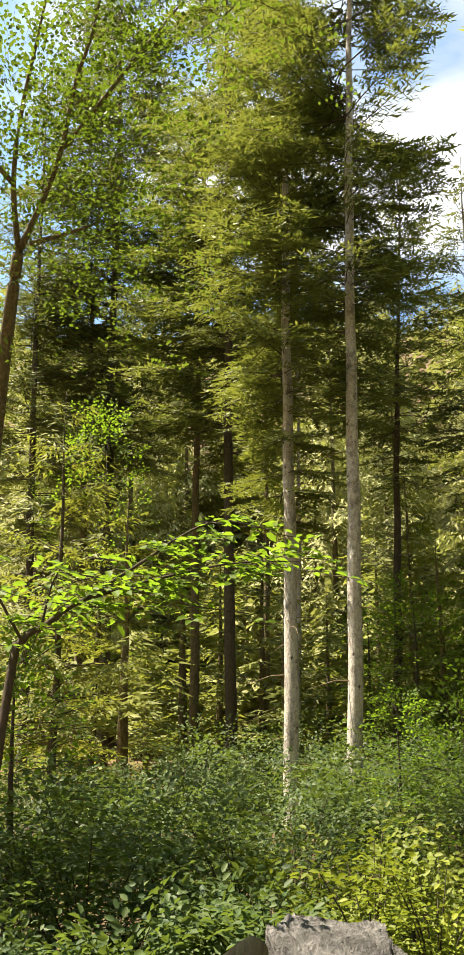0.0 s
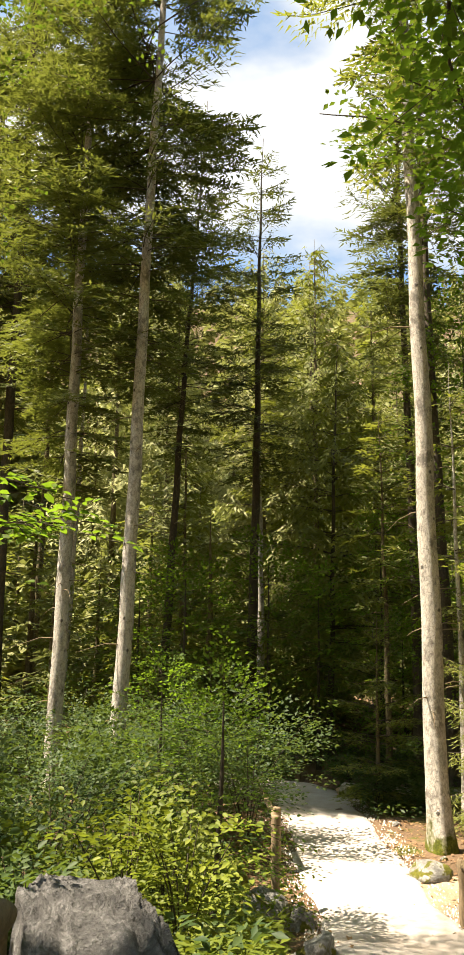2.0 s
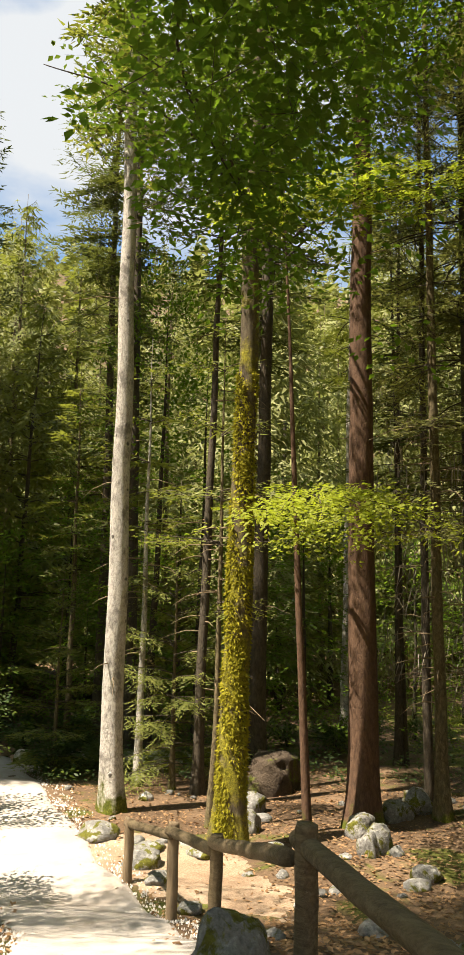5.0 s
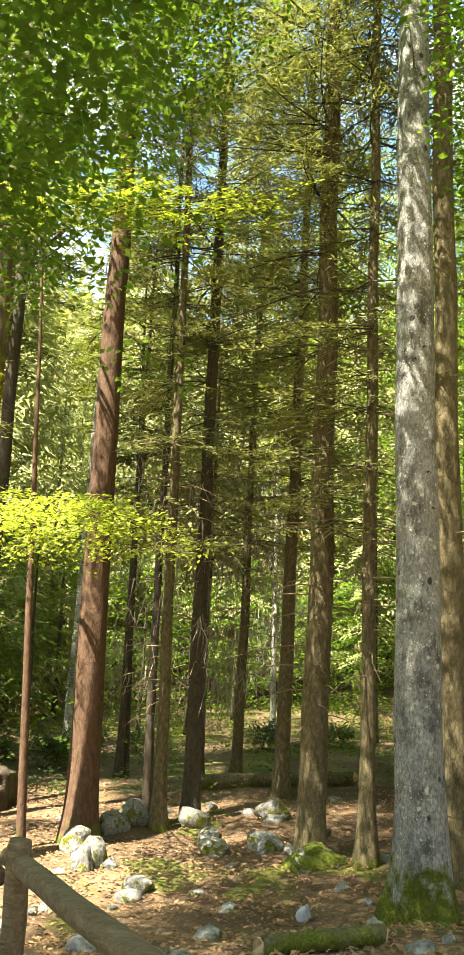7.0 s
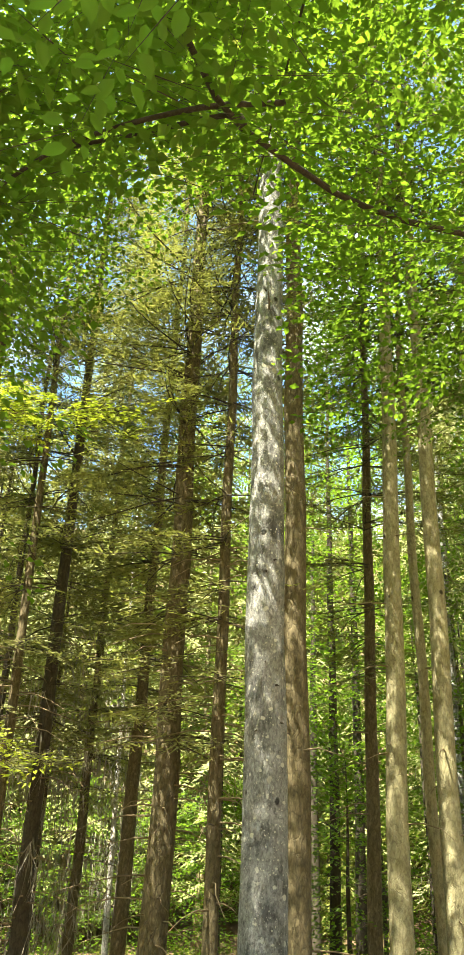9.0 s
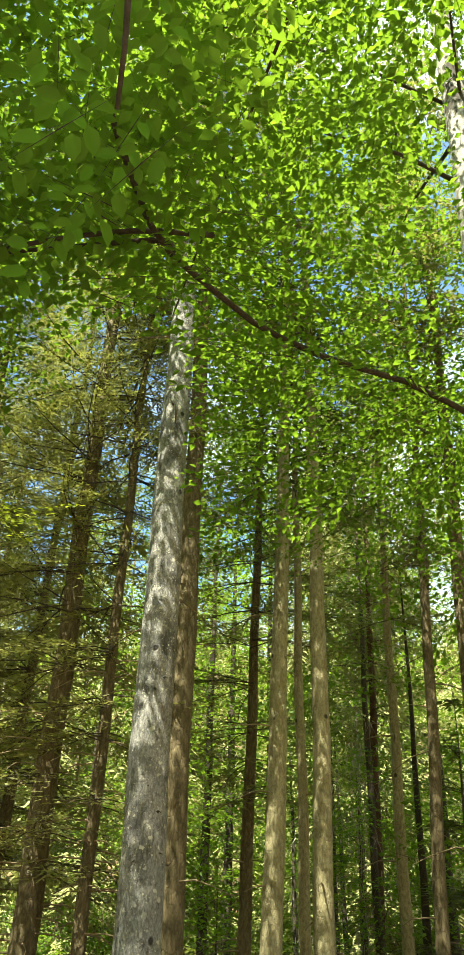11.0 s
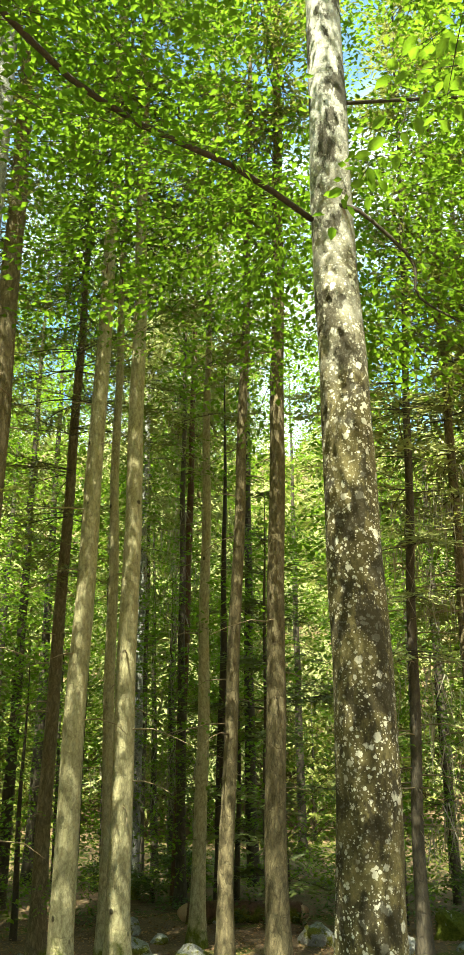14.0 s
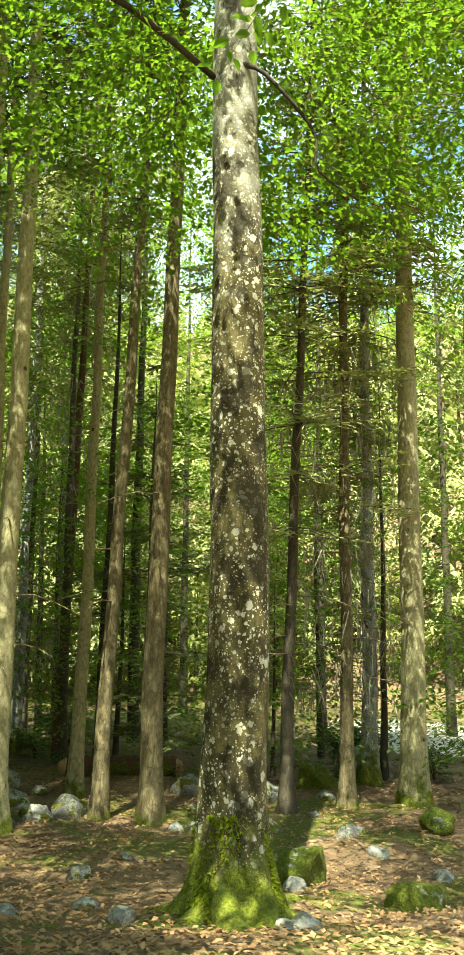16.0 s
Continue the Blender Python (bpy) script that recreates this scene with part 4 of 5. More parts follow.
def mossy_tree():
    x, y = 7.47, 10.54
    base = (x, y, gz(x, y))
    t = thing("maple_tree", x, y, "leaning broadleaf tree thickly sleeved in yellow-green moss", "tree")
    rng = np.random.default_rng(7)
    part("trunk", trunk_mesh(20, 0.215, (0.019, -0.014), 7, 28, 60, flare=0.6, top=15), M_MOSSY, t, soft=True)
    moss_coat("moss", t, M_MOSSTUFT, 15000, 0.05, 7.0, lambda z: 0.213 * np.clip(1 - z / 20, 0, 1) ** 0.85 * (1 + 0.35 * np.exp(-z / 0.32)), (0.019, -0.014), 32, 0.06)
    boughs = [
        [(0.15, -0.1, 9.8), (-1.2, -0.6, 10.8), (-2.6, -1.0, 10.9)], [(0.15, -0.1, 11.0), (1.2, -1.2, 12.2), (2.2, -2.6, 12.4)],
        [(0.15, -0.1, 10.2), (-1.5, 0.8, 11.5), (-2.8, 1.6, 12.0)], [(0.15, -0.1, 11), (1.0, 1.4, 12.3), (2.0, 3.0, 13)],
        [(0.05, 0, 12.6), (1.0, -1.8, 13.4), (1.6, -3.0, 13.9)], [(0.1, 0, 10.6), (-0.3, -1.6, 10.9), (-0.6, -2.8, 10.6)],
    ]
    cs = []
    for b in boughs:
        p, tb = limb(b, 0.03, 0.008)
        part("limb", tb, M_LIMB, t, soft=True)
        cs.append(along(p[4:], 75, rng, (0.8, 0.8, 0.35)))
    n = 700
    fill = np.array([0, -0.3, 13.2]) + unit(rng.normal(0, 1, (n, 3))) * rng.uniform(0.3, 1, (n, 1)) ** 0.6 * np.array([3.2, 3.2, 4.0])
    fill = fill[fill[:, 2] > 10.6]
    c = np.concatenate(cs + [fill])
    c = c[np.degrees(np.arctan2(c[:, 0] + x, c[:, 1] + y)) > 23 + 7 * rng.uniform(0, 1, len(c)) ** 0.7]
    leaves, twigs = sprays(c, crown_axes(c, (0, 0, 9), rng), 18, 0.7, 0.112, rng, spread=0.24, ratio=0.62)
    part("crown", leaves, M_MAPLE, t, "bright green leaves")
    part("twig_wood", twigs, M_LIMB, t, kind="stuff")
    low = np.array([(0.12, -0.25, 4.9), (-0.15, -0.2, 4.85), (0.2, -0.2, 4.95), (-0.1, -0.25, 4.95)])
    leaves, _ = sprays(low, np.array([(0.5, -0.6, 0), (-0.8, -0.3, 0), (0.8, -0.3, 0.1), (-0.3, -0.8, 0.1)]), 16, 0.55, 0.08, rng, spread=0.08)
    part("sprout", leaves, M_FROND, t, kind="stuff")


mossy_tree()


def frond_sapling():
    """Thin sapling whose two flat sunlit tiers cross the trunks behind it."""
    x, y = 9.0, 10.62
    base = (x, y, gz(x, y))
    t = thing("beech_sapling", x, y, "thin reddish sapling with flat tiers of sunlit leaves", "tree")
    rng = np.random.default_rng(8)
    part("trunk", trunk_mesh(11.5, 0.075, (-0.033, 0.027), 8, 10, 40, flare=0.2), M_RED, t, soft=True)
    low = [[(8.85, 10.75, 3.6), (8.2, 9.4, 3.6), (7.4, 7.8, 3.15)], [(8.85, 10.75, 3.7), (7.9, 9.6, 3.55), (6.7, 8.6, 2.95)], [(8.85, 10.75, 3.6), (8.4, 9.0, 3.5), (7.9, 6.9, 2.75)], [(8.85, 10.7, 3.6), (7.8, 9.0, 3.4), (7.0, 8.0, 2.7)]]
    high = [[(8.7, 10.9, 8.0), (7.4, 8.6, 7.4), (6.2, 7.2, 6.9)], [(8.7, 10.9, 8.0), (7.6, 8.4, 7.4), (7.9, 5.9, 6.95)], [(8.7, 10.9, 8.0), (7.0, 9.0, 7.3), (5.4, 8.0, 6.7)], [(8.7, 10.9, 7.8), (7.4, 8.0, 7.2), (7.1, 6.6, 6.8)]]
    cl = []
    for b in low + high:
        p, tb = limb(local(b, base), 0.022, 0.005, 12, 5)
        part("limb", tb, M_LIMB, t, soft=True)
        cl.append(along(p[5:], 78 if b in high else 46, rng, (0.3, 0.3, 0.05)))
    c = np.concatenate(cl)
    ax = unit(np.array([[-0.4, -0.85, -0.22]]) + rng.normal(0, 0.5, (len(c), 3)) * np.array([1, 1, 0.1]))
    leaves, twigs = sprays(c, ax, 18, 0.55, 0.092, rng, spread=0.13, flat=0.14, ratio=0.5, face=(-0.5, -0.35, 0.8))
    part("crown", leaves, M_FROND, t, "yellow-green leaves with full sun put into their colour")
    part("twig_wood", twigs, M_LIMB, t, kind="stuff")


frond_sapling()


def forked_tree():
    x, y = -3.9, 12.6
    base = (x, y, gz(x, y))
    t = thing("maple_tree", x, y, "forked broadleaf tree with brown bark and light green leaves", "tree")
    rng = np.random.default_rng(9)
    main, tb = limb(local([(x, y, base[2] - 0.2), (-3.6, 12.2, 2.5), (-3.24, 11.50, 5.64), (-3.01, 11.01, 6.98), (-2.90, 10.79, 7.47)], base), 0.13, 0.075, 24, 12)
    part("trunk", tb, M_BROWN, t, soft=True)
    lines = []
    for b, r0 in (([(-2.90, 10.79, 7.47), (-2.93, 10.44, 8.32), (-2.77, 10.06, 9.18), (-2.41, 9.49, 10.20), (-2.1, 9.2, 12.0)], 0.045), ([(-2.90, 10.79, 7.47), (-2.54, 10.52, 8.10), (-2.26, 10.23, 8.65), (-1.99, 9.74, 9.39), (-1.66, 9.28, 10.01), (-1.2, 8.8, 12.5)], 0.05), ([(-2.69, 10.60, 7.50), (-2.08, 10.36, 7.54), (-1.59, 10.09, 7.56)], 0.04), ([(-2.93, 10.4, 8.3), (-3.9, 10.2, 9.4), (-4.8, 10.0, 10.4)], 0.04), ([(-2.2, 10.2, 8.7), (-1.2, 9.9, 9.9), (-0.5, 9.6, 10.6)], 0.035)):
        p, tb = limb(local(b, base), r0, 0.012)
        part("limb", tb, M_BROWN, t, soft=True)
        lines.append(p)
    c = np.concatenate([along(p[2:], 150, rng, (0.75, 0.6, 0.5)) for p in lines])
    extra = np.array([1.0, -2.0, 9.6]) + rng.normal(0, 1, (70, 3)) * np.array([1.0, 0.9, 1.5])
    c = np.concatenate([c, extra])
    c = c[c[:, 2] < 12.3]
    leaves, twigs = sprays(c, crown_axes(c, (0.8, -1.9, 8.5), rng), 15, 0.55, 0.078, rng, spread=0.22, flat=0.4, ratio=0.7)
    part("crown", leaves, M_MAPLE, t, "light green leaves with gaps of sky")
    part("twig_wood", twigs, M_LIMB, t, kind="stuff")


forked_tree()


def hazel_sapling():
    x, y = -1.45, 4.95
    base = (x, y, gz(x, y))
    t = thing("hazel_sapling", x, y, "leaning sapling with a long leafy horizontal bough", "sapling")
    rng = np.random.default_rng(10)
    lines = []
    for b, r0 in (([(x, y, base[2] - 0.1), (-1.27, 5.04, 1.66), (-1.20, 5.05, 1.92), (-1.09, 5.07, 2.00), (-0.90, 5.10, 2.14), (-0.62, 5.13, 2.23), (-0.40, 5.15, 2.29), (0.00, 5.15, 2.37), (0.45, 5.13, 2.38)], 0.03), ([(-0.86, 5.10, 2.16), (-0.49, 5.05, 2.39), (-0.32, 4.97, 2.49), (-0.07, 4.89, 2.58), (0.25, 4.82, 2.51)], 0.012), ([(-0.62, 5.13, 2.23), (-0.3, 5.0, 2.12), (0.1, 4.9, 2.05)], 0.007), ([(-1.2, 5.05, 1.9), (-1.35, 4.9, 2.2), (-1.5, 4.8, 2.45)], 0.01), ([(-1.1, 5.05, 2.0), (-1.0, 4.8, 2.2), (-0.9, 4.6, 2.3)], 0.008)):
        p, tb = limb(local(b, base), r0, 0.003, 30, 6)
        part("limb" if r0 < 0.03 else "trunk", tb, M_LIMB, t, soft=True)
        lines.append(p)
    c = np.concatenate([along(lines[0][12:], 56, rng, (0.10, 0.12, 0.04)), along(lines[1], 26, rng, (0.08, 0.1, 0.03)), along(lines[2], 8, rng, (0.06, 0.08, 0.03)), along(lines[3], 12, rng, (0.12, 0.12, 0.06)), along(lines[4], 12, rng, (0.1, 0.1, 0.05))])
    ax = unit(np.array([[0.75, -0.25, -0.02]]) + rng.normal(0, 0.55, (len(c), 3)) * np.array([1, 1, 0.15]))
    leaves, twigs = sprays(c, ax, 7, 0.22, 0.075, rng, fine=True, spread=0.03, flat=0.15, ratio=0.6)
    part("crown", leaves, M_BEECH, t, "translucent light green leaves")
    part("twig_wood", twigs, M_LIMB, t, kind="stuff")


hazel_sapling()


def young_beech(seed, h, reach, n, low=0.15, leaf=0.11, twig=0.65):
    rng = np.random.default_rng(seed)
    t = new("young_beech")
    part("trunk", trunk_mesh(h, 0.035 + 0.006 * h, (rng.normal(0, 0.02), rng.normal(0, 0.02)), seed, 8, 16, flare=0.2), M_LIMB, t, soft=True)
    q = rng.uniform(low, 1, n)
    a = rng.uniform(0, 6.28, n)
    rad = reach * np.sqrt(rng.uniform(0.05, 1, n)) * (1.05 - q) ** 0.5
    tier = np.round(q * h / (0.85 * twig)) * 0.85 * twig
    c = np.stack([np.cos(a) * rad, np.sin(a) * rad, tier + rng.normal(0, 0.12, n) - 0.08 * rad], 1)
    leaves, twigs = sprays(c, crown_axes(c, (0, 0, h * 0.5), rng), 15, twig, leaf, rng, spread=0.37 * twig, flat=0.2, ratio=0.6)
    part("crown", leaves, M_BEECH, t)
    part("twig_wood", twigs, M_LIMB, t, kind="stuff")
    return tagged(t, "young beech with flat tiers of green leaves", "tree", "young beeches in the understorey")


def shrub(seed, h, n, mat, leaf=0.07, fine=False):
    rng = np.random.default_rng(seed)
    t = new("shrub")
    stems, tips = [], []
    for _ in range(9):
        a, l = rng.uniform(0, 6.28), h * rng.uniform(0.6, 1.05)
        out = rng.uniform(0.15, 0.6) * h
        p = curve_points([(0, 0, -0.1), (np.cos(a) * out * 0.35, np.sin(a) * out * 0.35, l * 0.55), (np.cos(a) * out, np.sin(a) * out, l)], 8)
        stems.append(tube(p, np.linspace(0.009, 0.003, 8), 4, cap=False))
        tips.append(along(p[2:], n // 9, rng, (0.11 * h, 0.11 * h, 0.06 * h)))
    part("stem_wood", join(*stems), M_LIMB, t, kind="stuff")
    c = np.concatenate(tips)
    leaves, twigs = sprays(c, crown_axes(c, (0, 0, h * 0.3), rng), 9, 0.34, leaf, rng, fine=fine, spread=0.1, flat=0.22, ratio=0.6)
    part("leaves", leaves, mat, t)
    return tagged(t, "green broadleaf shrub on the forest floor", "shrub", "shrubs of the undergrowth")


def scatter(model, spots, rng, lo=0.8, hi=1.25, right=1.0):
    """The model stands on the first spot, copies of it on the others."""
    for i, (x, y) in enumerate(spots):
        s = rng.uniform(lo, hi) * (right if x > y else 1.0)
        m = pose(x, y, gz(x, y), 0, 0, rng.uniform(0, 360)) @ Matrix.Scale(s, 4)
        if i:
            copy_thing(model, m @ Matrix.Diagonal((1 / model.scale[0], 1 / model.scale[1], 1 / model.scale[2], 1)))
        else:
            model.matrix_basis = m


def polar(az, r):
    return (r * math.sin(radians(az)), r * math.cos(radians(az)))


rng = np.random.default_rng(21)
# the one at bearing -31 is unseen, added to shade the shrubs
scatter(young_beech(71, 8.0, 2.3, 220), [polar(a, r) for a, r in ((73, 19), (79, 25), (86, 22), (96, 21), (33, 22), (24.5, 26.5), (106, 19), (-31, 9.6), (72, 26), (92, 17), (100, 17.5))], rng)
scatter(young_beech(72, 5.0, 1.9, 200), [polar(a, r) for a, r in ((70, 17), (50, 29), (53, 32), (56, 30), (59, 33), (47, 30), (62, 30), (64, 21), (83, 19.5), (93, 18), (40, 21), (36, 24), (28, 24), (12, 22.5), (9, 25), (109, 16), (20.5, 25), (17.5, 24.5), (26, 25))], rng)
# those at bearings -31 to -44 stand out of view as shade for the shrubs
scatter(young_beech(73, 11.0, 2.8, 320, 0.25), [polar(a, r) for a, r in ((75, 22), (30, 21), (110, 22), (-9, 24), (82, 18), (94, 23), (66, 19), (78, 27), (-31, 11.3), (-38, 11.5), (-44, 10.5))], rng)
scatter(young_beech(74, 17.0, 3.6, 480, 0.35), [polar(a, r) for a, r in ((69, 21), (73, 23.5), (77, 24.5), (84, 23.5), (90, 27), (96, 24), (70.5, 25.5), (62, 27), (104, 26), (68, 32), (79, 30), (87, 32))], rng, 0.95, 1.25)
scatter(shrub(81, 1.4, 330, M_SHRUB, 0.066), [polar(a, r) for a, r in ((-15, 7), (-9, 8), (-4, 9.5), (1, 8.5), (-12, 11), (-7, 12.5), (-1, 12), (4, 11), (-16, 14), (-3, 15.5), (3, 15), (8, 14.5), (-10, 17), (12, 16), (6, 18.5), (16, 18))], rng, 0.9, 1.5)
scatter(shrub(85, 0.9, 170, M_SHRUB, 0.08, True), [polar(a, r) for a, r in ((-2, 6.4), (2.5, 6.2), (-7, 6.0), (-12, 5.6), (-14.5, 6.6), (0.5, 7.2), (5, 6.6), (-4.5, 7.4))], rng, 0.7, 1.1)
scatter(shrub(82, 1.9, 400, M_SHRUB, 0.07), [polar(a, r) for a, r in ((10.5, 14), (16, 15), (-12, 9), (-6, 14), (-14, 17), (0, 17), (9, 17.5), (13.6, 15.5), (-2, 19), (5, 21))], rng, 0.9, 1.35)
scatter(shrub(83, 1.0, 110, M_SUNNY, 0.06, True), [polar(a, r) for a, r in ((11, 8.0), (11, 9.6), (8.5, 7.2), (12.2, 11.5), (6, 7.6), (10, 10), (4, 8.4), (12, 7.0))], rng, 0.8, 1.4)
scatter(shrub(84, 0.6, 110, M_SHRUB, 0.09), [polar(a, r) for a, r in ((24, 19), (26, 20.5), (22.5, 21), (27.5, 18.5), (42, 22), (44, 24), (39, 23), (47, 25), (55, 25), (58, 23), (60, 26), (78, 21), (80, 23), (75, 24), (98, 19), (103, 18), (106, 21), (36, 19), (33, 20), (18, 23), (20, 26), (23, 25), (25, 23), (21.5, 29), (17, 27.5), (28, 26), (31, 24))], rng, 0.8, 1.5)


scatter(young_beech(75, 2.9, 1.05, 190, 0.1, 0.068, 0.4), [polar(a, r) for a, r in ((14.0, 10.6), (10.5, 14), (-13.5, 8.5))], rng, 0.9, 1.1)


# ---- background wood ----
def backdrop_conifer(seed, h, base, reach, mat, hang):
    t = new("spruce_tree")
    part("trunk", trunk_mesh(h, 0.15, (0, 0), seed, 8, 12, flare=0.2), M_BROWN if seed % 2 else M_DARK, t, soft=True)
    nv, wv = conifer(seed, h, base, reach, 0.32, 1.7, whorl=0.7, per=6, hang=hang, low=0.85, ratio=0.3)
    part("crown", nv, mat, t)
    return tagged(t, "spruce of the surrounding wood", "tree", "spruces of the surrounding wood")


def wood_spots(n, rng, r0, r1, skip=()):
    out = []
    while len(out) < n:
        az, r = rng.uniform(-15, 114), math.sqrt(rng.uniform(r0 * r0, r1 * r1))
        if -15 < az < 27 and r < 41 or 42 < az and r < 38 or 94 < az and r < 46 or az < 8 and r < 34 and rng.uniform() < 0.6:
            continue
        x, y = polar(az, r)
        if all(math.hypot(x - a, y - b) > 2.2 for a, b in out):
            out.append((x, y))
    return out


rng = np.random.default_rng(33)
scatter(backdrop_conifer(91, 20, 2.0, 2.6, M_FAR_LIT, 0.3), wood_spots(27, rng, 28, 52), rng, 0.85, 1.2, 1.4)
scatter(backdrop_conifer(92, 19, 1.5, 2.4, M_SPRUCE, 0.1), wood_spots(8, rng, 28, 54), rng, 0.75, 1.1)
scatter(backdrop_conifer(93, 17, 1.0, 2.7, M_FAR_LIT, 0.6), wood_spots(40, rng, 30, 55), rng, 0.9, 1.3, 1.4)
scatter(backdrop_conifer(94, 8, 0.4, 1.9, M_FIR, 0.25), wood_spots(34, rng, 26, 50), rng, 0.6, 1.2)


# small sunlit firs between the tall trunks
scatter(backdrop_conifer(95, 7, 0.5, 2.0, M_FIR, 0.1), [polar(a, r) for a, r in ((-10.5, 25), (-7, 22.5), (-3.2, 29.5), (-0.8, 33), (2, 28.5), (3.4, 24), (6.2, 32.5), (7.6, 28), (11.8, 29.5), (13.4, 25.5), (16.2, 33), (18.5, 36), (21, 33), (-5.5, 34), (-12, 33), (9.5, 37), (14, 39), (1, 39))], rng, 0.75, 1.35)


def far_wood():
    """Wooded hillsides: rough conifers of a few dozen boughs each."""
    rng = np.random.default_rng(44)
    n = 800
    az, r = np.radians(rng.uniform(-35, 125, n)), 52 + 300 * rng.uniform(0, 1, n) ** 1.3
    x, y = r * np.sin(az), r * np.cos(az)
    h = rng.uniform(11, 21, n)
    m = 420
    az2, r2 = np.radians(rng.uniform(-15, 36, m)), rng.uniform(37, 62, m)
    x, y = np.concatenate([x, r2 * np.sin(az2)]), np.concatenate([y, r2 * np.cos(az2)])
    h = np.concatenate([h, rng.uniform(3.5, 9, m)])
    n += m
    z = ground(x, y)
    k = 64
    q = np.sort(rng.uniform(0.04, 1, (n, k)), axis=1)
    a = rng.uniform(0, 6.28, (n, k))
    le = (0.20 * h[:, None] * (1 - q) ** 0.8 + 0.35) * rng.uniform(0.6, 1.2, (n, k))
    b = np.stack([x[:, None] + 0 * q, y[:, None] + 0 * q, z[:, None] + q * h[:, None]], -1)
    u = unit(np.stack([np.cos(a), np.sin(a), rng.normal(-0.35, 0.2, (n, k))], -1))
    up = np.array([0, 0, 1.0]) + rng.normal(0, 0.4, (n, k, 3))
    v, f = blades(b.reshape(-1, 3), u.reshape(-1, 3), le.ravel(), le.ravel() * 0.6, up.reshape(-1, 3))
    ob = part("far_woods", (v, f), M_FAR_LIT)
    tagged(ob, "conifer woods on the hills behind", "woods", kind="stuff")


far_wood()


# ---- rails ----
def log_mesh(p, q, r, seed, sides=14, rings=12, taper=0.95):
    rng = np.random.default_rng(seed)
    s = np.linspace(0, 1, rings)
    pts = np.asarray(p)[None] * (1 - s[:, None]) + np.asarray(q)[None] * s[:, None]
    rad = r * np.linspace(1, taper, rings)
    rad[0] *= 0.92
    rad[-1] *= 0.92
    s[1] = 0.02
    s[-2] = 0.98
    pts = np.asarray(p)[None] * (1 - s[:, None]) + np.asarray(q)[None] * s[:, None]
    pts[1:-1] += rng.normal(0, r * 0.05, (rings - 2, 3))
    ph = rng.uniform(0, 6, 2)
    return tube(pts, rad, sides, lambda n, th: 1 + 0.04 * np.sin(2 * th + ph[0])[None] + 0.03 * np.sin(5 * th[None] + np.arange(n)[:, None] + ph[1]))


def rail_fence(name, posts, rails, label, rail_mat):
    x, y = posts[0][:2]
    t = thing(name, x, y, label, "fence", z=0.0)
    base = (x, y, 0.0)
    for i, (px, py, top) in enumerate(posts):
        lo, hi = np.subtract((px, py, gz(px, py) - 0.3), base), np.subtract((px + 0.01, py, top), base)
        part("post", log_mesh(lo, hi, 0.058, 200 + i, taper=0.97), M_POST if i > 1 else rail_mat, t, soft=True)
    for i, (p, q, r) in enumerate(rails):
        part("rail", log_mesh(np.subtract(p, base), np.subtract(q, base), r, 230 + i, 16), rail_mat, t, soft=True)
    return t


rail_fence("rail_fence", [(2.71, 3.21, 0.74), (4.31, 6.26, -0.10), (4.96, 7.99, -0.40), (5.44, 9.79, -0.74), (0.95, 0.1, 0.98)],
           [((2.84, 3.42, 0.62), (0.9, -0.2, 0.93), 0.05), ((4.36, 6.38, -0.20), (2.68, 3.30, 0.58), 0.05), ((4.98, 8.10, -0.50), (4.28, 6.25, -0.22), 0.055), ((5.50, 9.95, -0.84), (4.93, 7.95, -0.52), 0.05)],
           "weathered round-pole fence stepping down beside the path", M_RAIL)
rail_fence("rail_fence", [(0.03, 3.32, 0.74), (-0.55, 1.0, 0.92)], [((0.07, 3.42, 0.72), (-0.75, 0.4, 0.92), 0.06)],
           "weathered round-pole fence ending at the boulder", M_RAIL)
rail_fence("path_posts", [(3.5, 10.95, -0.38), (4.10, 12.84, -0.72), (4.15, 12.9, -0.62)], [((4.12, 12.9, -0.75), (4.7, 15.5, -0.75), 0.045)],
           "pair of pale wooden posts beside the shrubs", M_POST)


rail_fence("bridge_rail", [(6.2, 22.6, -0.45), (6.9, 22.0, -0.75), (7.5, 21.6, -0.95)], [((6.1, 22.7, -0.52), (7.0, 21.9, -0.85), 0.05), ((6.8, 22.1, -0.95), (7.7, 21.5, -1.0), 0.06)],
           "dark wooden rail where the path bends into shade", M_DARK)


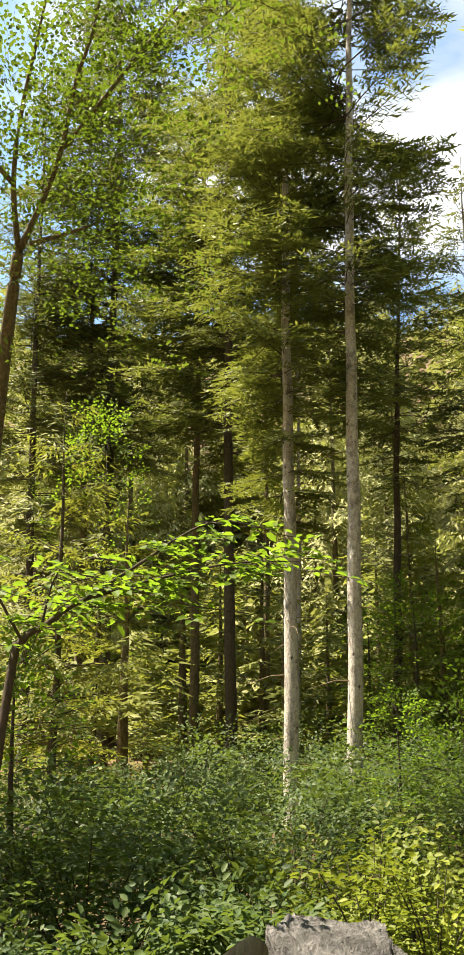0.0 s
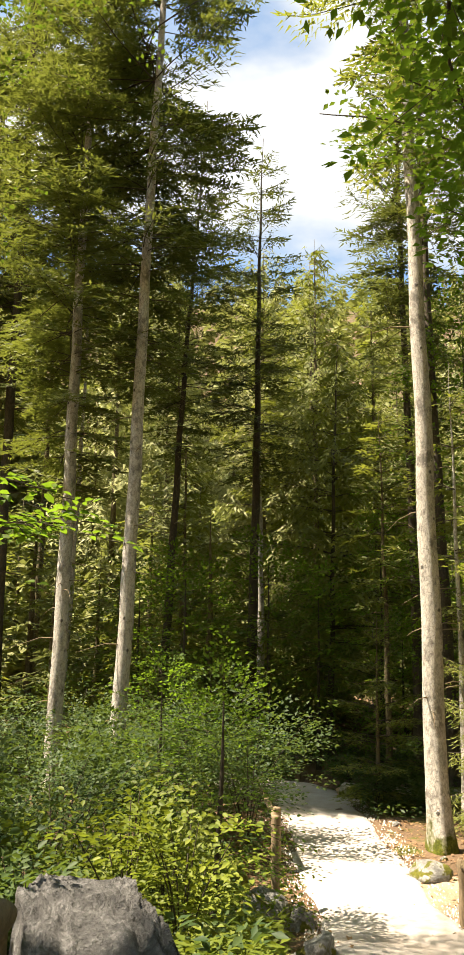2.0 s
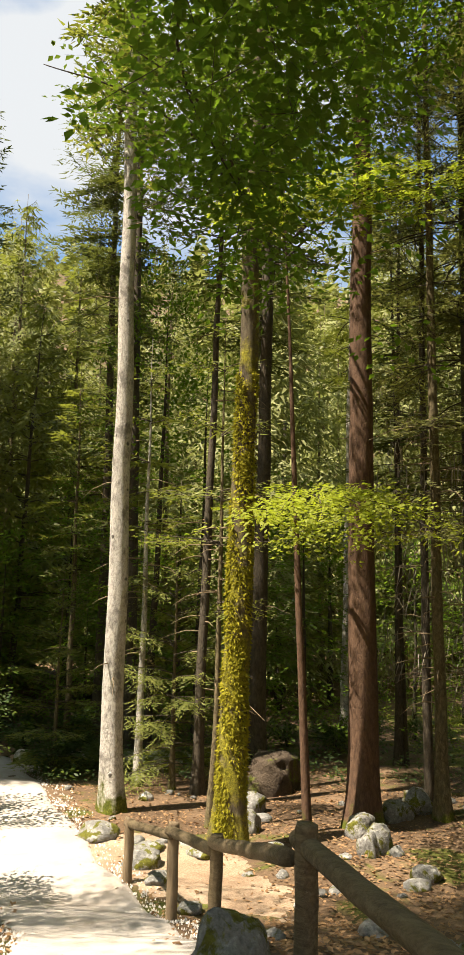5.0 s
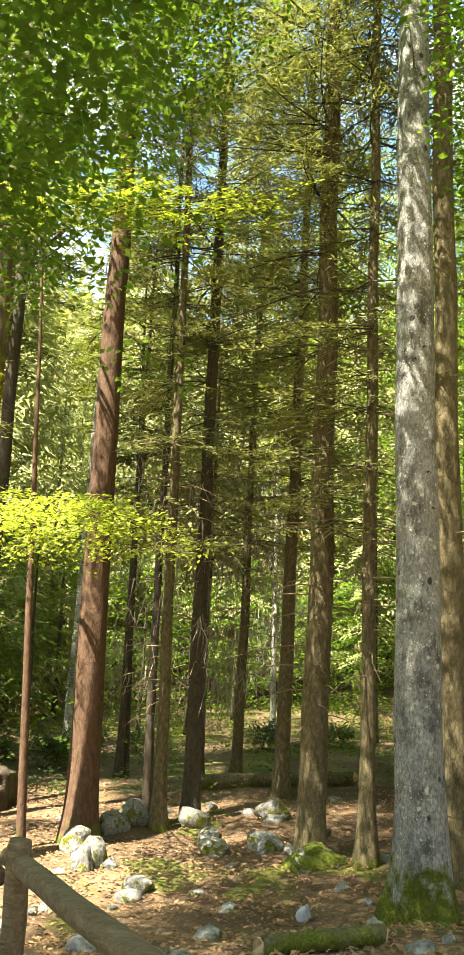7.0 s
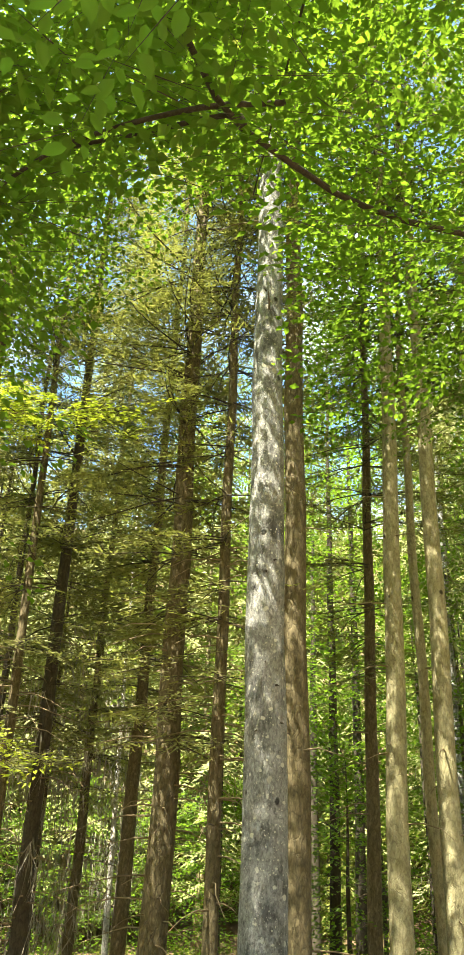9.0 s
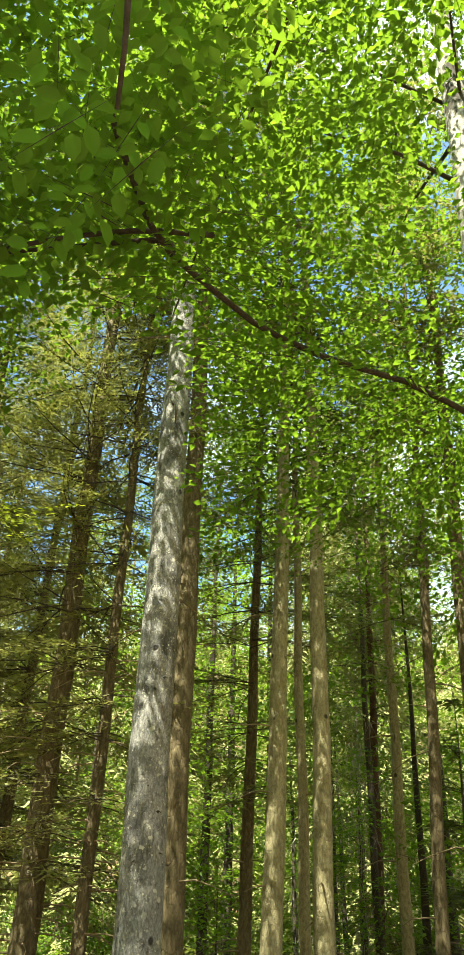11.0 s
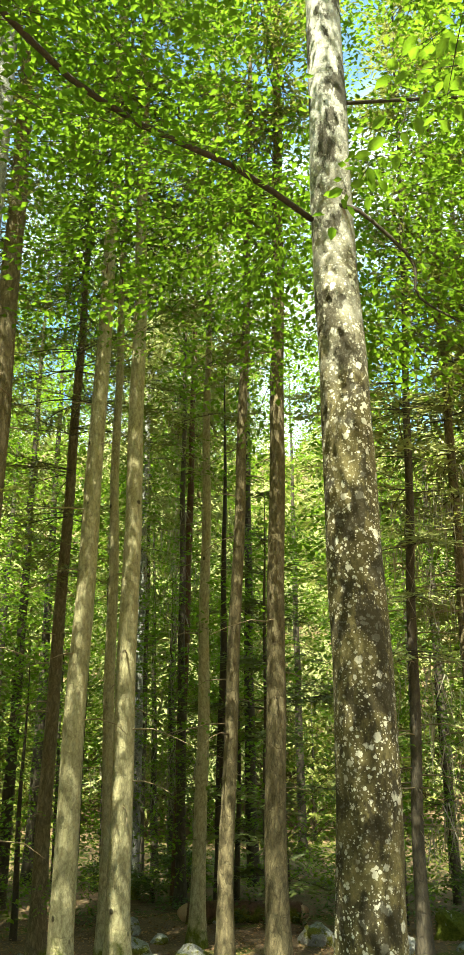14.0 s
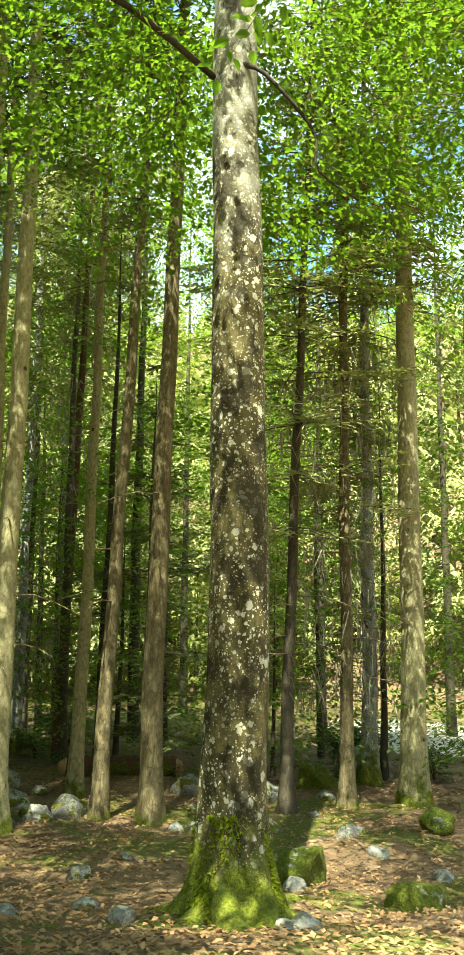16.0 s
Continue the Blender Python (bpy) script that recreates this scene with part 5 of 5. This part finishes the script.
# ---- stones ----
def rock(name, x, y, sx, sy, sz, seed, mat, label, sink=0.3, facet=0.48, z=None, detail=4, turn=0.0, flat=0.0, box=0.0):
    bm = bmesh.new()
    bmesh.ops.create_icosphere(bm, subdivisions=detail, radius=1)
    o = Vector((seed * 3.7, seed * 1.3, seed * 0.9))
    cut = random.Random(seed)
    faces = [(Vector((cut.gauss(0, 1), cut.gauss(0, 1), cut.gauss(0.2, 0.8))).normalized(), cut.uniform(0.62, 0.92)) for _ in range(0 if flat else 11)]
    for v in bm.verts:
        p = v.co.copy()
        for face, far in faces:
            over = p.dot(face) - far
            if over > 0:
                p -= face * over * 0.92
        n1 = noise.noise(p * 1.1 + o)
        n2 = noise.noise(p * 2.9 + o)
        n3 = 1 - 2 * abs(noise.noise(p * 4.5 + o)) + 0.5 * noise.noise(p * 13 + o)
        cell = noise.cell(p * 1.6 + o) if facet > 0.5 else 0
        k = 1 + (facet if flat else 0.28) * n1 + 0.14 * n2 + (0.045 if flat else 0.055) * n3 + 0.06 * cell
        p = Vector([math.copysign(abs(c) ** (1 - (0.35 * facet if flat else 0.1) - box), c) for c in p])
        q = p.z * k
        if flat:
            lid = flat - 0.10 * p.x + 0.30 * p.y + 0.07 * n2 + 0.045 * n3 + 0.03 * noise.noise(p * 24 + o)
            q = lid + 0.12 * (q - lid) if q > lid else q
        v.co = Vector((p.x * k * sx, p.y * k * sy, q * sz))
    me = bpy.data.meshes.new(name)
    bm.to_mesh(me)
    bm.free()
    me.polygons.foreach_set("use_smooth", np.ones(len(me.polygons), dtype=bool))
    me.materials.append(mat)
    ob = new(name, me)
    ob.matrix_world = pose(x, y, (gz(x, y) if z is None else z) + sz * (1 - 2 * sink), 0, 0, turn)
    return tagged(ob, label, "rock")


rock("boulder", 0.47, 4.0, 0.30, 0.42, 0.57, 1, M_BOULDER, "large grey flat-topped boulder beside the rail", sink=0.25, facet=0.3, detail=6, flat=0.44, box=0.4)
rock("boulder", 2.25, 3.15, 0.38, 0.22, 0.30, 2, M_ROCK, "mossy limestone boulder at the foot of the fence", sink=0.2, detail=5, turn=25)
rock("boulder", 2.95, 2.55, 0.22, 0.2, 0.3, 3, M_ROCK, "pale limestone boulder below the rail", sink=0.2)
rock("boulder", 2.95, 11.75, 0.5, 0.4, 0.42, 5, M_MOSSROCK, "mossy boulder with a bare white face among the herbs", sink=0.2)
ROCK = "moss-patched white limestone rock on the forest floor"
for i, (x, y, s, hgt) in enumerate((
        (9.05, 9.15, 0.34, 0.30), (8.65, 8.95, 0.24, 0.24), (8.33, 11.25, 0.30, 0.22), (9.17, 12.22, 0.35, 0.25), (10.5, 8.2, 0.32, 0.16), (8.42, 7.66, 0.25, 0.14),
        (10.6, 13.6, 0.75, 0.55), (9.4, 9.9, 0.30, 0.24), (10.6, 10.3, 0.35, 0.25), (11.2, 10.4, 0.4, 0.3), (11.6, 9.4, 0.35, 0.25), (7.6, 9.7, 0.28, 0.14), (6.9, 10.3, 0.3, 0.12),
        (10.28, 6.3, 0.55, 0.20), (10.9, 8.6, 0.3, 0.2), (12.6, 8.6, 0.4, 0.25), (12.7, 4.5, 0.42, 0.34), (13.35, 2.7, 0.35, 0.2), (13.5, 2.25, 0.3, 0.2), (14.2, 2.4, 0.4, 0.24),
        (14.6, 3.4, 0.4, 0.25), (10.1, -0.85, 0.52, 0.36), (9.0, -1.92, 0.40, 0.2), (12.5, -1.75, 0.28, 0.12), (12.7, -3.0, 0.35, 0.2), (16.7, -1.7, 0.6, 0.35), (10.4, 1.55, 0.18, 0.12),
        (17.5, -2.6, 0.7, 0.45), (15.8, 0.6, 0.4, 0.25), (16.4, 4.0, 0.35, 0.3), (5.75, 9.6, 0.24, 0.10), (5.55, 8.6, 0.22, 0.10), (6.35, 10.9, 0.3, 0.1), (6.1, 11.8, 0.28, 0.08),
        (3.55, 10.3, 0.34, 0.2), (3.2, 10.45, 0.3, 0.14), (6.0, 11.7, 0.4, 0.2), (6.0, 10.4, 0.34, 0.16), (3.3, 8.8, 0.28, 0.2), (3.1, 10.2, 0.45, 0.35), (2.5, 7.3, 0.26, 0.18), (15.2, -0.6, 0.5, 0.25), (13.0, -0.6, 0.3, 0.14), (12.2, 7.4, 0.3, 0.15), (11.0, 7.6, 0.35, 0.18))):
    s *= 0.8
    mat = M_MOSSROCK if i in (13, 21, 22, 24, 25) else M_BROWNROCK if i == 6 else M_ROCK
    rock("rock", x, y, s, s * (0.7 + 0.3 * ((i * 7) % 5) / 4), hgt, 10 + i, mat, "limestone rock cushioned with green moss" if mat is M_MOSSROCK else "big brown weathered stone behind the trunks" if mat is M_BROWNROCK else ROCK, sink=0.36, detail=3 if s < 0.4 else 4, turn=(i * 67) % 360, box=0.3 if i == 6 else 0.0)


# ---- fallen wood ----
def fallen_log(p, q, r, seed, label, mat):
    t = thing("fallen_log", p[0], p[1], label, "log")
    base = np.array((p[0], p[1], gz(p[0], p[1])))
    a, b = np.array((*p, gz(*p) + r * 0.85)) - base, np.array((*q, gz(*q) + r * 0.85)) - base
    part("log", log_mesh(a, b, r, seed, 16, 16), mat, t, soft=True)
    d = unit(b - a)
    for e, s in ((b, 1), (a, -1)):
        part("cut_end", log_mesh(e - d * 0.02 * s, e + d * 0.012 * s, r * 0.9, seed + 1, 16, 4), M_CUT, t)


fallen_log((7.6, 18.8), (10.0, 16.1), 0.19, 301, "pale fallen log with a sawn end beside the path", M_PALE)
fallen_log((9.2, 17.9), (11.4, 16.2), 0.17, 305, "second pale fallen log lying behind", M_PALE)
fallen_log((14.2, 11.6), (16.6, 9.3), 0.16, 309, "grey fallen log on the forest floor", M_BROWN)
fallen_log((17.6, 3.1), (18.0, 1.0), 0.20, 313, "reddish fallen log with a sawn end", M_RED)
fallen_log((15.05, -2.35), (14.73, -2.9), 0.04, 317, "dead stick leaning among the trunks", M_BROWN)


# ---- litter ----
def litter():
    rng = np.random.default_rng(55)
    n = 52000
    az, r = np.radians(rng.uniform(15, 118, n)), 2.5 + 17 * rng.uniform(0, 1, n) ** 0.8
    x, y = r * np.sin(az), r * np.cos(az)
    pd = path_distance(x, y)
    keep = (pd > PATH_HALF + 0.12 - 0.75 * rng.uniform(0, 1, n) ** 2.2) & (((x - 6.35) / 1.3) ** 2 + ((y - 10.3) / 2.9) ** 2 > rng.uniform(0, 1, n) ** 1.2)
    x, y = x[keep], y[keep]
    n = len(x)
    b = np.stack([x, y, ground(x, y) + rng.uniform(0.004, 0.03, n)], 1)
    a = rng.uniform(0, 6.28, n)
    u = unit(np.stack([np.cos(a), np.sin(a), rng.normal(0.05, 0.22, n)], 1))
    l = rng.uniform(0.04, 0.085, n)
    ob = part("leaf_litter", blades(b, u, l, l * 0.55, np.array([0, 0, 1.0]) + rng.normal(0, 0.25, (n, 3))), M_LITTER)
    tagged(ob, "brown dead beech leaves on the ground", "leaf litter", kind="stuff")


litter()


def gravel():
    """Loose stones of the path, thickest along its margins."""
    rng = np.random.default_rng(56)
    n = 9000
    i = rng.integers(8, len(PATH_LINE) - 30, n)
    side = np.where(rng.uniform(0, 1, n) < 0.5, -1.0, 1.0) * PATH_HALF * rng.uniform(0.1, 1.45, n) ** 0.5
    tan = unit(np.gradient(PATH_LINE, axis=0))[i]
    x = PATH_LINE[i, 0] - tan[:, 1] * side + rng.normal(0, 0.1, n)
    y = PATH_LINE[i, 1] + tan[:, 0] * side + rng.normal(0, 0.1, n)
    r = 0.006 + 0.02 * rng.uniform(0, 1, n) ** 2
    a = rng.uniform(0, 6.28, (n, 1)) + np.array([[0, 2.1, 4.2]]) + rng.normal(0, 0.3, (n, 3))
    foot = np.stack([x[:, None] + r[:, None] * np.cos(a), y[:, None] + r[:, None] * np.sin(a), (ground(x, y) + 0.012)[:, None] + 0 * a], -1)
    top = np.stack([x, y, ground(x, y) + 0.03 + r * 0.5], -1)[:, None]
    v = np.concatenate([foot, top], 1).reshape(-1, 3)
    f = (np.arange(n)[:, None, None] * 4 + np.array([[0, 1, 3], [1, 2, 3], [2, 0, 3]])[None]).reshape(-1, 3)
    ob = part("gravel", (v, f), M_GRAVEL)
    tagged(ob, "pale crushed stones strewn along the path", "gravel", kind="stuff")


gravel()


def herbs(name, n, mat, az0, az1, r0, r1, h, seed, label):
    rng = np.random.default_rng(seed)
    az, r = np.radians(rng.uniform(az0, az1, n)), rng.uniform(r0, r1, n)
    x, y = r * np.sin(az), r * np.cos(az)
    clump = np.sin(x * 1.7 + 1) * np.cos(y * 1.9) + rng.normal(0, 0.5, n)
    keep = (clump > 0.0) & (path_distance(x, y) > PATH_HALF + 0.05)
    x, y = x[keep], y[keep]
    k = 7
    m = len(x)
    a = rng.uniform(0, 6.28, (m, k))
    hh = h * rng.uniform(0.3, 1.1, (m, k))
    b = np.stack([x[:, None] + 0.06 * np.cos(a), y[:, None] + 0.06 * np.sin(a), ground(x, y)[:, None] + hh], -1).reshape(-1, 3)
    u = unit(np.stack([np.cos(a), np.sin(a), rng.normal(0.1, 0.3, (m, k))], -1)).reshape(-1, 3)
    l = rng.uniform(0.07, 0.14, m * k)
    ob = part(name, blades(b, u, l, l * 0.45, np.array([0, 0, 1.0]) + rng.normal(0, 0.3, (m * k, 3))), mat)
    tagged(ob, label, "undergrowth", kind="stuff")


herbs("undergrowth", 3800, M_SHRUB, -22, 17, 5, 24, 0.45, 61, "dense green herbs below the shrubs")
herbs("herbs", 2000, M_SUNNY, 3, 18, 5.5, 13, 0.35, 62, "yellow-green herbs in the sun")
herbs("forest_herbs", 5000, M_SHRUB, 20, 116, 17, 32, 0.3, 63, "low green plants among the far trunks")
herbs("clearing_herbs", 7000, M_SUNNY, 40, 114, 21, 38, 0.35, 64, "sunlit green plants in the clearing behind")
rock("rock", 8.35, 5.25, 0.10, 0.07, 0.11, 90, mottled("white_stone", [(0.25, 0.27, 0.3), (0.4, 0.42, 0.44), (0.55, 0.57, 0.6)], 6, 40), "small bluish-white stone on the litter", sink=0.3, detail=3)


def stones():
    """Small broken stones strewn between the trunks."""
    rng = np.random.default_rng(77)
    meshes = []
    for k in range(5):
        ob = rock("stone", 0, 0, 0.1, 0.075, 0.06, 400 + k, M_ROCK, "", detail=2, facet=0.6)
        meshes.append(ob.data)
        bpy.data.objects.remove(ob)
    for i in range(130):
        az, r = rng.uniform(20, 112), rng.uniform(7.5, 18)
        x, y = polar(az, r)
        if path_distance(x, y) < PATH_HALF + 0.1 or math.hypot(x - 8.44, y) < 0.9:
            continue
        ob = new("stone", meshes[i % 5])
        sc = rng.uniform(0.5, 2.0)
        ob.matrix_world = pose(x, y, gz(x, y) + 0.01, rng.uniform(-20, 20), rng.uniform(-20, 20), rng.uniform(0, 360)) @ Matrix.Scale(sc, 4)
        tagged(ob, "small mossy limestone fragment among dead leaves", "stone", "stones strewn on the forest floor")


stones()

fallen_log((6.25, 4.35), (7.25, 3.75), 0.09, 321, "short mossy log half sunk in dead leaves", M_BROWN)


def bare_patch(name, cx, cy, rx, ry, mat, label, kind_of):
    """Ragged-edged bare spot lying on the forest floor."""
    n, m = 12, 48
    th = np.linspace(0, 2 * np.pi, m, endpoint=False)
    q = np.linspace(0.02, 1, n)[:, None] * (1 + 0.15 * np.sin(3 * th) + 0.08 * np.sin(7 * th + 1) + 0.06 * np.sin(13 * th) + 0.05 * np.sin(19 * th + 2))[None]
    x, y = cx + q * np.cos(th)[None] * rx, cy + q * np.sin(th)[None] * ry
    z = ground(x, y) + 0.018 - 0.08 * (np.linspace(0, 1, n)[:, None] ** 6)
    i = np.arange(n - 1)[:, None] * m + np.arange(m)[None]
    j = np.arange(n - 1)[:, None] * m + (np.arange(m)[None] + 1) % m
    f = np.stack([i, i + m, j + m, j], -1).reshape(-1, 4)
    ob = part(name, (np.stack([x, y, z], -1).reshape(-1, 3), f), mat, soft=True)
    tagged(ob, label, kind_of, kind="structure")


bare_patch("gravel_bank", *polar(103, 27), 5.5, 4.0, M_PATH, "pale gravel bank in the sunlit clearing", "gravel")
# patch added where the ground is sunlit; the brightness is in its colour
bare_patch("bare_earth", 6.35, 10.3, 1.3, 2.9, M_DUST, "dusty earth with sunlight in its pale colour between the path and the trunks", "ground")
